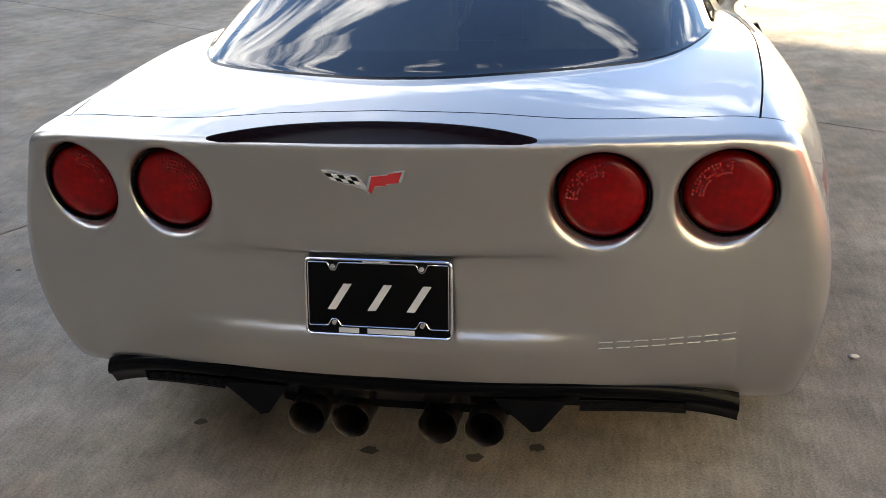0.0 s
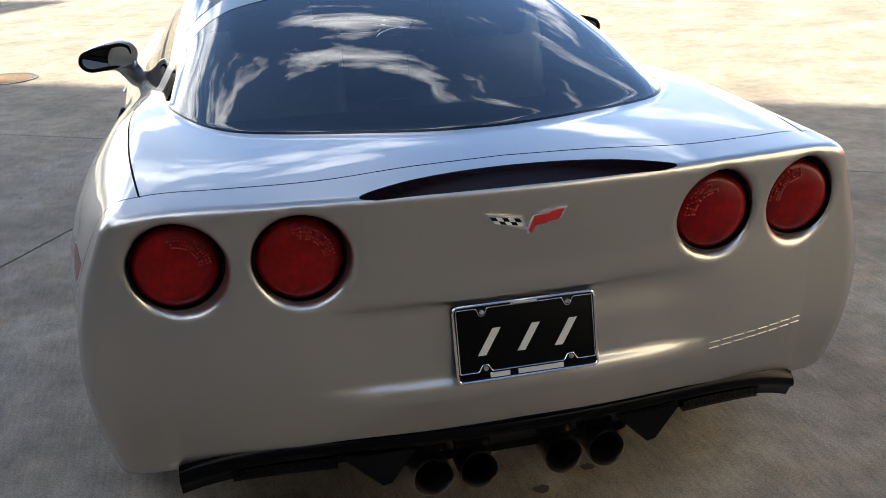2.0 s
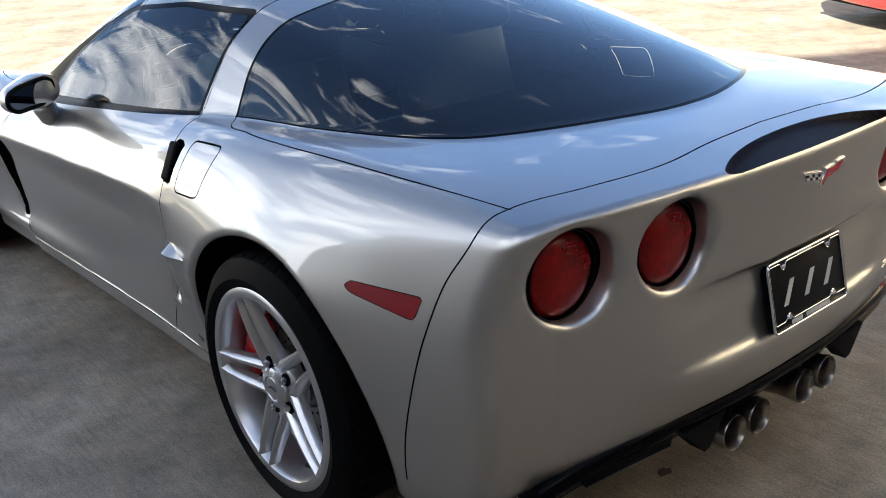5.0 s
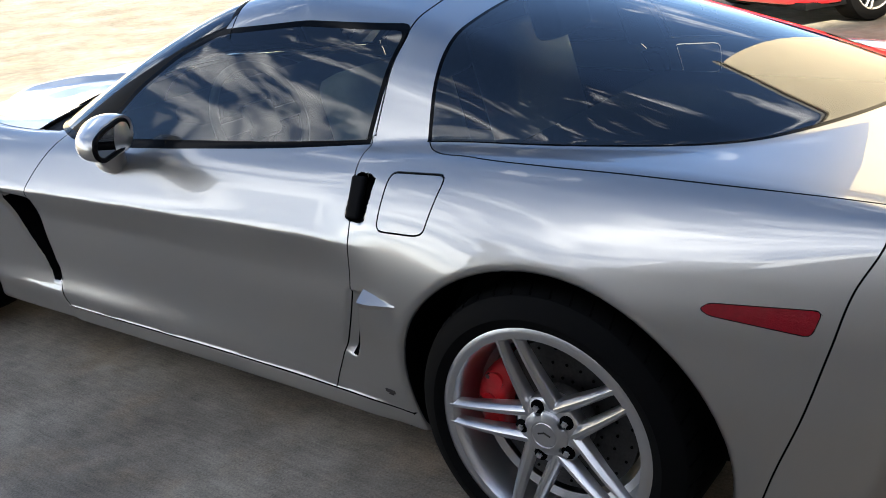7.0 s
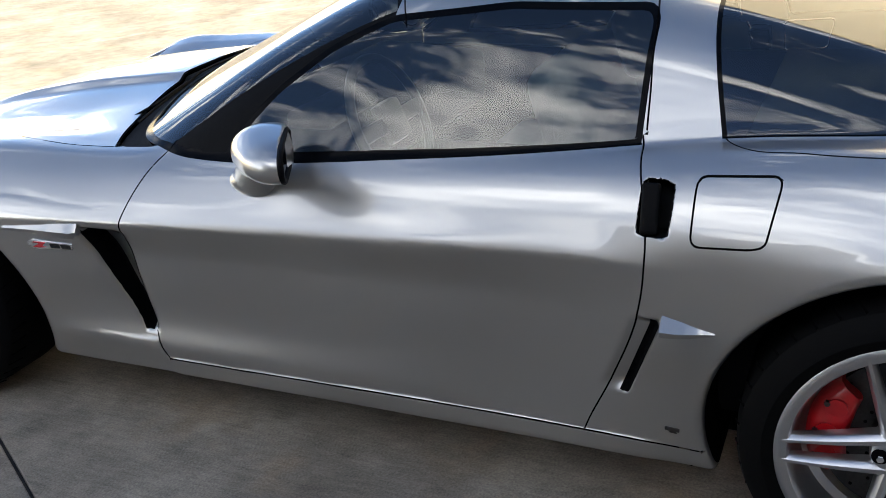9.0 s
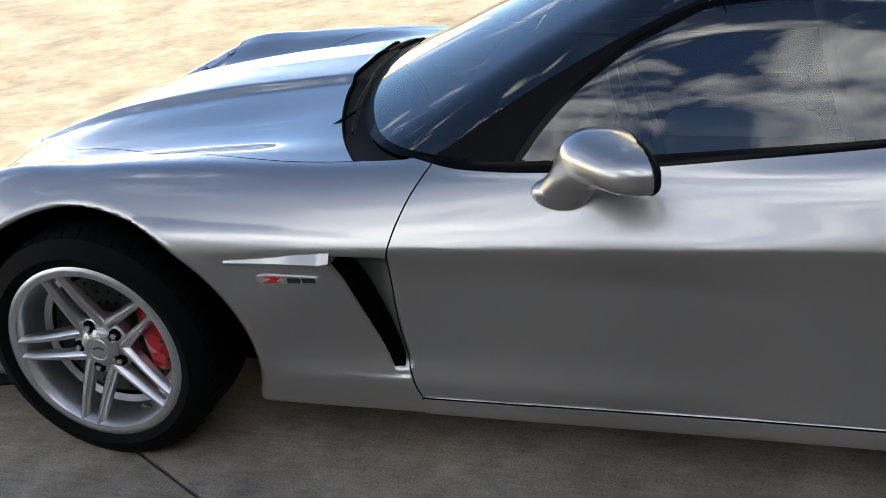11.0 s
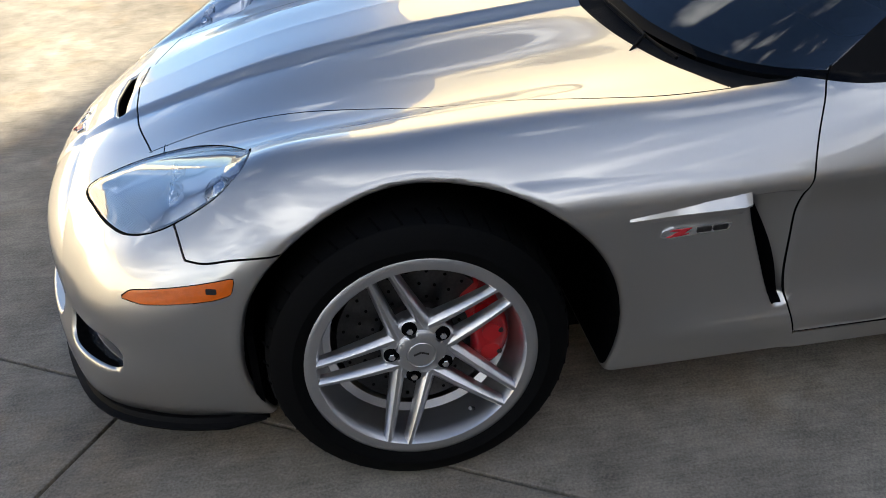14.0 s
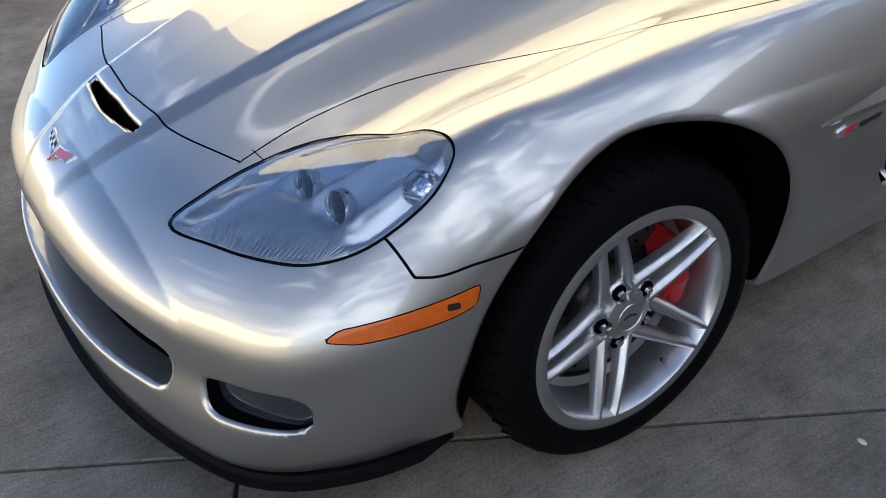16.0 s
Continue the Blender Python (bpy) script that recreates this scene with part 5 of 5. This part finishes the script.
mv, mq = skin(mirror_field, (-1.10, 1.20, 0.74), (-0.74, 1.62, 1.0), 0.008, 4, 0.06)
mg = normals(mirror_field, mv)
mg /= np.linalg.norm(mg, axis=1, keepdims=True)
glass = rounded([(-1.032, 0.860), (-1.004, 0.838), (-0.900, 0.843), (-0.866, 0.864), (-0.866, 0.906), (-0.894, 0.919), (-0.988, 0.910), (-1.028, 0.896)], 0.03)
for sx in (-1, 1):
    k = np.array((1.0 if sx < 0 else -1.0, 1.0, 1.0))
    door_mirror = new("door_mirror")
    door_mirror.parent = car
    door_mirror["label"] = "silver door mirror on a curved arm"
    from_arrays("mirror_shell", mv * k, mq if sx < 0 else mq[:, ::-1], PAINT, door_mirror, "silver mirror shell", mg * k)
    back = lambda px: 1.329 + 0.50 * (px + 0.942)
    bm = bmesh.new()
    ring = [bm.verts.new((px, back(px) - 0.003, pz)) for px, pz in glass]
    bm.faces.new(ring)
    bm.transform(Matrix.Diagonal((*k, 1)))
    part("mirror_glass", bm, MIRROR, door_mirror, "mirror glass", smooth=False)
    rim = tube([(px, back(px) - 0.002, pz) for px, pz in (np.mean(glass, 0) + (glass - np.mean(glass, 0)) * 1.05)], 0.0075, 8, True)
    rim.transform(Matrix.Diagonal((*k, 1)))
    part("mirror_rim", rim, BLACK, door_mirror, "black mirror rim")
    foot = disc(bmesh.new(), 0.051, 0.006, Matrix.Translation((-0.854, 1.486, 0.774)) @ pose(0, 0, 0, 0, -62, 0) @ Matrix.Diagonal((0.75, 1.15, 1, 1)), 32)
    foot.transform(Matrix.Diagonal((*k, 1)))
    part("mirror_foot", foot, BLACK, door_mirror, "black mirror foot gasket")
    c = (side_at(0.528, 0.792), 0.528, 0.792)
    pad = block(bmesh.new(), (0.020, 0.038, 0.106), Matrix.Translation((-c[0] + 0.004, 0.528, 0.792)) @ pose(0, 0, 0, 0, 27, 6), 0.009, 3)
    pad.transform(Matrix.Diagonal((*k, 1)))
    part("door_pull", pad, BLACK, car, "black door opening pad")

# wipers on the cowl
for x0, x1 in ((-0.60, 0.02), (0.02, 0.56)):
    wiper = new("wiper")
    wiper.parent = car
    wiper["label"] = "black windscreen wiper"
    pts = []
    for i in range(9):
        px = x0 + (x1 - x0) * i / 8
        py = 2.040 + 0.10 * (1 - (px / 0.62) ** 2) - 0.03 * i / 8
        pts.append((px, py, top_at(px, py) + 0.005))
    part("blade", tube(pts, 0.0045), BLACK, wiper)
    part("arm", tube([(x0 + 0.08, 2.13, top_at(x0 + 0.08, 2.13) - 0.005), (x0 + 0.12, 2.08, top_at(x0 + 0.12, 2.08) + 0.012), ((x0 + x1) / 2, pts[4][1], pts[4][2] + 0.004)], 0.0045), BLACK, wiper)

# grilles and dark lamp lenses behind the openings
for sx in (-1, 1):
    bm = bmesh.new()
    rows = []
    for i in range(9):
        fx = 0.61 + 0.190 * i / 8
        fy = nose_at(fx, 0.31) - 0.030
        rows.append([bm.verts.new((sx * fx, fy - 0.004 * j, 0.275 + 0.105 * j / 3)) for j in range(4)])
    for p, q in zip(rows, rows[1:]):
        for j in range(3):
            bm.faces.new((p[j], q[j], q[j + 1], p[j + 1]))
    part("fog_lamp_lens", bm, DARKLENS, car, "dark glossy lower lamp lens")
bm = block(bmesh.new(), (1.3, 0.02, 0.16), pose(0, 3.36, 0.33))
part("grille_back", bm, LINER, car, "dark grille mesh", smooth=False)

# ---- cabin ----
bm = bmesh.new()
for m, size in ((pose(0, 0.75, 0.27), (1.42, 2.5, 0.03)), (pose(-0.70, 0.70, 0.525), (0.03, 2.4, 0.51)), (pose(0.70, 0.70, 0.525), (0.03, 2.4, 0.51)), (pose(0, 1.90, 0.48), (1.42, 0.03, 0.42)), (pose(0, -0.50, 0.6), (1.2, 0.03, 0.6)), (pose(0, -0.05, 0.78), (1.36, 0.92, 0.03))):
    block(bm, size, m)
part("cabin_tub", bm, CABIN, car, "dark cabin trim", smooth=False)
bm = block(bmesh.new(), (1.26, 0.44, 0.20), pose(0, 1.68, 0.700, 4), 0.05, 3)
part("dashboard", bm, CABIN, car, "dark dashboard")
bm = block(bmesh.new(), (0.30, 0.14, 0.05), pose(-0.36, 1.54, 0.820), 0.022, 3)
part("gauge_hood", bm, CABIN, car, "dark gauge hood")
bm = block(bmesh.new(), (0.22, 1.25, 0.2), pose(0, 1.0, 0.50), 0.03)
part("console", bm, CABIN, car, "dark centre console")
steer = new("steering_wheel")
steer.parent = car
steer["label"] = "dark leather steering wheel"
sm = pose(-0.36, 1.36, 0.79, 0, 0, 0) @ pose(0, 0, 0, 68, 0, 0)
ring = tube([(0.183 * math.cos(a), 0.183 * math.sin(a), 0) for a in [2 * math.pi * i / 40 for i in range(40)]], 0.014, 10, True)
ring.transform(sm)
part("wheel_rim", ring, DARKLEATHER, steer)
bm = block(bmesh.new(), (0.34, 0.045, 0.018), sm, 0.006)
block(bm, (0.12, 0.12, 0.04), sm, 0.02)
part("wheel_spoke", bm, DARKLEATHER, steer)
seat = new("seat")
seat.parent = car
seat["label"] = "bucket seat with grey leather back"
bm = block(bmesh.new(), (0.50, 0.52, 0.16), pose(0, 0.05, 0), 0.06, 3)
part("cushion", bm, LEATHER, seat)
bm = block(bmesh.new(), (0.48, 0.14, 0.52), pose(0, -0.26, 0.30, -16), 0.06, 3)
part("backrest", bm, LEATHER, seat)
bm = block(bmesh.new(), (0.27, 0.10, 0.17), pose(0, -0.37, 0.585, -16), 0.045, 3)
part("headrest", bm, DARKLEATHER, seat, "dark headrest")
seat.matrix_basis = pose(-0.36, 1.02, 0.46)
copy_thing(seat, pose(0.36, 1.02, 0.46)).parent = car
bm = block(bmesh.new(), (0.24, 0.03, 0.065), pose(0, 1.36, 1.135, 10, 0, 8), 0.014, 2)
part("inside_mirror", bm, CABIN, car, "dark inside mirror")



# ---- the yard: concrete slabs, buildings ----
AWAY = math.atan2(0.867, 0.498)  # the way that the slab joints run, away from the shading building
U, V = Vector((math.sin(AWAY), -math.cos(AWAY), 0)), Vector((math.cos(AWAY), math.sin(AWAY), 0))
YARD = Matrix((( U.x, V.x, 0, 0), (U.y, V.y, 0, 0), (0, 0, 1, 0), (0, 0, 0, 1)))


def concrete():
    m = bpy.data.materials.new("broom_finished_concrete")
    m.use_nodes = True
    nt = m.node_tree
    b = nt.nodes["Principled BSDF"]
    geo = nt.nodes.new("ShaderNodeNewGeometry")
    def noise_at(scale, detail, stretch=(1, 1, 1)):
        mp = nt.nodes.new("ShaderNodeMapping")
        mp.inputs["Scale"].default_value = stretch
        mp.inputs["Rotation"].default_value = (0, 0, radians(90) - AWAY)
        n = node(nt, "ShaderNodeTexNoise", Scale=scale, Detail=detail, Roughness=0.62)
        nt.links.new(geo.outputs["Position"], mp.inputs["Vector"])
        nt.links.new(mp.outputs["Vector"], n.inputs["Vector"])
        return n.outputs["Fac"]
    ramp = nt.nodes.new("ShaderNodeValToRGB")
    ramp.color_ramp.elements[0].color, ramp.color_ramp.elements[1].color = (0.140, 0.122, 0.098, 1), (0.290, 0.262, 0.218, 1)
    ramp.color_ramp.elements[0].position, ramp.color_ramp.elements[1].position = 0.33, 0.68
    nt.links.new(noise_at(1.6, 8), ramp.inputs["Fac"])
    tan = nt.nodes.new("ShaderNodeMix")
    tan.data_type, tan.blend_type = "RGBA", "MIX"
    tan.inputs["B"].default_value = (0.25, 0.192, 0.128, 1)
    r = node(nt, "ShaderNodeMapRange", To_Min=0.0, To_Max=0.75)
    r.inputs["From Min"].default_value, r.inputs["From Max"].default_value = 0.52, 0.72
    nt.links.new(noise_at(2.7, 9), r.inputs["Value"])
    nt.links.new(r.outputs["Result"], tan.inputs["Factor"])
    nt.links.new(ramp.outputs["Color"], tan.inputs["A"])
    speck = nt.nodes.new("ShaderNodeMix")
    speck.data_type, speck.blend_type = "RGBA", "MULTIPLY"
    speck.inputs["Factor"].default_value = 1.0
    r2 = node(nt, "ShaderNodeMapRange", To_Min=0.50, To_Max=1.42)
    r2.inputs["From Min"].default_value, r2.inputs["From Max"].default_value = 0.37, 0.63
    # fine sand, broom streaks and hand-sized patches together
    parts = [noise_at(150, 5), noise_at(75, 5, (1.0, 0.12, 1.0)), noise_at(9, 7)]
    both = nt.nodes.new("ShaderNodeMath")
    both.operation = "MULTIPLY_ADD"
    both.inputs[1].default_value = 0.45
    third = nt.nodes.new("ShaderNodeMath")
    third.operation = "MULTIPLY_ADD"
    third.inputs[1].default_value = 0.22
    whole = nt.nodes.new("ShaderNodeMath")
    whole.operation = "MULTIPLY_ADD"
    whole.inputs[1].default_value, whole.inputs[2].default_value = 0.33, 0.0
    nt.links.new(parts[0], both.inputs[0])
    nt.links.new(parts[1], third.inputs[0])
    nt.links.new(parts[2], whole.inputs[0])
    nt.links.new(whole.outputs[0], third.inputs[2])
    nt.links.new(third.outputs[0], both.inputs[2])
    nt.links.new(both.outputs[0], r2.inputs["Value"])
    nt.links.new(tan.outputs["Result"], speck.inputs["A"])
    nt.links.new(r2.outputs["Result"], speck.inputs["B"])
    nt.links.new(speck.outputs["Result"], b.inputs["Base Color"])
    b.inputs["Roughness"].default_value = 0.82
    add = nt.nodes.new("ShaderNodeMath")
    add.operation = "ADD"
    nt.links.new(noise_at(160, 4), add.inputs[0])
    nt.links.new(noise_at(26, 4), add.inputs[1])
    bump = node(nt, "ShaderNodeBump", Strength=0.35, Distance=0.004)
    nt.links.new(add.outputs[0], bump.inputs["Height"])
    nt.links.new(bump.outputs["Normal"], b.inputs["Normal"])
    return m


CONCRETE = concrete()
JOINT = material("joint_filler", (0.03, 0.028, 0.026), rough=0.9, grain=0.3)
STUCCO = material("beige_stucco", (0.76, 0.67, 0.50), rough=0.85, grain=0.06, grain_scale=40, blotch=0.08, blotch_scale=0.5, bump=0.2, bump_scale=60)
METALWALL = material("tan_metal_siding", (0.17, 0.155, 0.135), rough=0.6, grain=0.05, blotch=0.1, blotch_scale=0.4)
ROOFM = material("grey_roof", (0.22, 0.22, 0.22), rough=0.7, grain=0.1)

bm = bmesh.new()
block(bm, (600, 600, 0.1), YARD @ pose(0, 0, -0.064))
tagged(part("ground", bm, JOINT, smooth=False), "dark base under the concrete yard", "ground", kind="structure")
pavement = tagged(new("pavement"), "weathered grey-tan concrete slabs with saw-cut joints", "pavement", kind="structure")
# joint lines: one runs under the car along V, one crosses it ahead of the nose
U0, V0 = -2.107, 2.675
SLAB_U, SLAB_V = 4.6, 5.2


def slab_mesh(w, h):
    bm = bmesh.new()
    block(bm, (w - 0.010, h - 0.010, 0.05), pose(0, 0, -0.025), 0.004, 2)
    me = bpy.data.meshes.new("slab")
    bm.to_mesh(me)
    bm.free()
    me.materials.append(CONCRETE)
    return me


slab = slab_mesh(SLAB_U, SLAB_V)
big = slab_mesh(SLAB_U * 12, SLAB_V * 12)
for i in range(-4, 8):
    for j in range(-4, 8):
        ob = link("slab", slab, pavement)
        ob.matrix_basis = YARD @ pose(U0 + (i + 0.5) * SLAB_U, V0 + (j + 0.5) * SLAB_V, 0)
for i in range(-2, 3):
    for j in range(-2, 3):
        if i or j:
            ob = link("far_slab", big, pavement)
            ob.matrix_basis = YARD @ pose(U0 + (i * 12 + 2) * SLAB_U, V0 + (j * 12 + 2) * SLAB_V, 0)


def shed(name, u0, u1, v0, v1, height, mat, text, ribs=0.0, seams_at=0.0):
    ob = new(name)
    tagged(ob, text, "building")
    bm = bmesh.new()
    block(bm, (u1 - u0, v1 - v0, height), YARD @ pose((u0 + u1) / 2, (v0 + v1) / 2, height / 2))
    wall = part("wall", bm, mat, ob, smooth=False)
    bm = bmesh.new()
    block(bm, (u1 - u0 + 0.3, v1 - v0 + 0.3, 0.25), YARD @ pose((u0 + u1) / 2, (v0 + v1) / 2, height + 0.13), 0.03)
    part("roof_edge", bm, ROOFM, ob, smooth=False)
    return ob


shed("warehouse", -26.0, 12.6, -24.0, -9.2, 9.1, METALWALL, "brown metal-sided warehouse whose shade covers the car")
shed("warehouse_wing", -32.0, -17.0, -9.0, -6.0, 11.0, METALWALL, "brown metal-sided wing of the warehouse beside the yard")
shed("warehouse_annex", -32.0, -16.6, -5.6, 3.0, 8.0, METALWALL, "low brown metal-sided annex beside the yard")
shed("stucco_building", 11.3, 30.0, -9.2, 9.3, 11.0, STUCCO, "tall beige stucco building beyond the yard")
shed("far_building", -40.0, 30.0, 38.0, 50.0, 6.0, STUCCO, "long beige building across the yard")


# manhole covers beyond the shade
for mx, my, r, mat, text in ((-2.32, 6.43, 0.25, BROWNIRON, "rusty brown iron manhole cover in the concrete"), (-2.88, 6.80, 0.24, PEBBLE, "pale concrete manhole cover in its ring"), (-3.59, 7.16, 0.24, PEBBLE, "pale concrete manhole cover in its ring")):
    hole = tagged(new("manhole_cover"), text, "manhole cover", "manhole covers in the yard")
    hole.matrix_basis = pose(mx, my, 0)
    bm = lathe([(r, -0.01), (r, 0.006), (r + 0.035, 0.008), (r + 0.045, -0.01)], 48)
    bm.transform(Matrix.Rotation(radians(-90), 4, "Y"))
    part("ring", bm, STEEL, hole)
    bm = disc(bmesh.new(), r - 0.006, 0.014, pose(0, 0, 0), 48)
    part("lid", bm, mat, hole)
    for i in range(9):
        w = 2 * math.sqrt(max(0.001, (r - 0.03) ** 2 - ((i - 4) * r / 5) ** 2))
        part("rib", block(bmesh.new(), (w, 0.012, 0.004), pose(0, (i - 4) * r / 5, 0.009), 0.001), mat, hole)

# red car parked in the sun
def red_field(x, y, z):
    x = np.abs(x)
    f = smax(x - 0.90 + 0.25 * np.maximum(z - 0.75, 0) + 0.08 * (z - 0.6) ** 2, np.abs(y) - 2.25 + 0.15 * x * x, 0.3)
    f = smax(f, z - spline(y, [(-2.3, 0.80), (-1.4, 0.95), (1.2, 0.92), (2.3, 0.68)]), 0.12)
    cab = smax(x - 0.74 + 0.55 * (z - 0.9), z - spline(y, [(-2.1, 0.7), (-1.5, 1.0), (-0.6, 1.36), (0.3, 1.38), (1.2, 0.95), (1.6, 0.6)]), 0.12)
    f = smin(f, np.maximum(cab, 0.7 - z), 0.04)
    f = smax(f, 0.20 - z, 0.05)
    for yc in (-1.38, 1.40):
        f = smax(f, -np.maximum(np.hypot(y - yc, z - 0.33) - 0.37, 0.55 - x), 0.02)
    return f


red_car = tagged(new("parked_car"), "red coupe with silver wheels parked in full sun", "car")
rv, rq = skin(red_field, (-1.0, -2.4, 0.1), (1.0, 2.4, 1.5), 0.04, 4, 0.3)
rc = rv[rq].mean(1)
dark = (rc[:, 2] > 0.97) & (rc[:, 2] < 1.33) & (np.abs(rc[:, 1]) < 1.45)
for pick, name, mat in ((~dark, "body", REDCAR), (dark, "windows", TINT)):
    a, b = compact(rv, rq[pick])
    from_arrays(name, a, b, mat, red_car)
bm = block(bmesh.new(), (1.7, 4.3, 0.06), pose(0, 0, 0.20), 0.02)
part("sill", bm, BLACK, red_car, "black lower sill")
for yc in (-1.38, 1.40):
    for sx in (-1, 1):
        rw = new("wheel")
        rw.parent = red_car
        rw.matrix_basis = pose(sx * 0.79, yc, 0.33, 0, 0, 0 if sx < 0 else 180)
        part("tyre", lathe([(0.22, -0.09), (0.26, -0.105), (0.315, -0.10), (0.33, -0.07), (0.33, 0.1), (0.22, 0.1)], 64), RUBBER, rw)
        part("rim", lathe([(0.235, -0.085), (0.23, -0.098), (0.215, -0.09), (0.205, -0.03), (0.2, 0.08)], 64), ALLOY, rw)
        part("hub", lathe([(0.0, -0.088), (0.045, -0.085), (0.06, -0.06), (0.06, 0.0)], 32), ALLOY, rw)
        part("brake_disc", lathe([(0.05, 0.0), (0.16, 0.0), (0.16, 0.02)], 48), STEEL, rw)
        for i in range(5):
            for q in (-9, 9):
                a = radians(i * 72 + q)
                part("spoke", tube([(-0.07, 0.04 * math.cos(a), 0.04 * math.sin(a)), (-0.085, 0.13 * math.cos(a), 0.13 * math.sin(a)), (-0.085, 0.222 * math.cos(a), 0.222 * math.sin(a))], [0.018, 0.014, 0.017]), ALLOY, rw)
# its front left wheel stands where the shade ends
red_dir = math.atan2(U.y, U.x) + radians(90)
red_car.matrix_basis = pose(6.65, 1.12, 0, 0, 0, math.degrees(red_dir)) @ pose(0.79, -1.40, 0)

# small marks on the concrete
for i, (sx, sy, r) in enumerate(((-0.63, -0.51, 0.018), (0.13, -0.58, 0.024), (-0.14, -0.58, 0.022), (0.28, -0.52, 0.02), (-2.2, 0.9, 0.010), (-1.75, 0.35, 0.012), (-1.6, 2.6, 0.008))):
    bm = bmesh.new()
    rnd = random.Random(i)
    ring = [bm.verts.new((sx + r * (0.7 + 0.5 * rnd.random()) * math.cos(a), sy + r * 0.8 * (0.7 + 0.5 * rnd.random()) * math.sin(a), 0.0015)) for a in [2 * math.pi * k / 14 for k in range(14)]]
    bm.faces.new(ring)
    tagged(part("drip_stain", bm, SPOT, smooth=False), "small dark drip stain on the concrete", "stain", "stains on the concrete")
for sx, sy, r in ((-1.22, 2.29, 0.009), (1.12, 0.01, 0.012), (-1.9, 1.9, 0.006)):
    bm = bmesh.new()
    bmesh.ops.create_icosphere(bm, subdivisions=2, radius=r, matrix=pose(sx, sy, r * 0.35) @ Matrix.Diagonal((1.3, 0.8, 0.5, 1)))
    tagged(part("pebble", bm, PEBBLE), "pale pebble lying on the concrete", "pebble", "pebbles on the concrete")
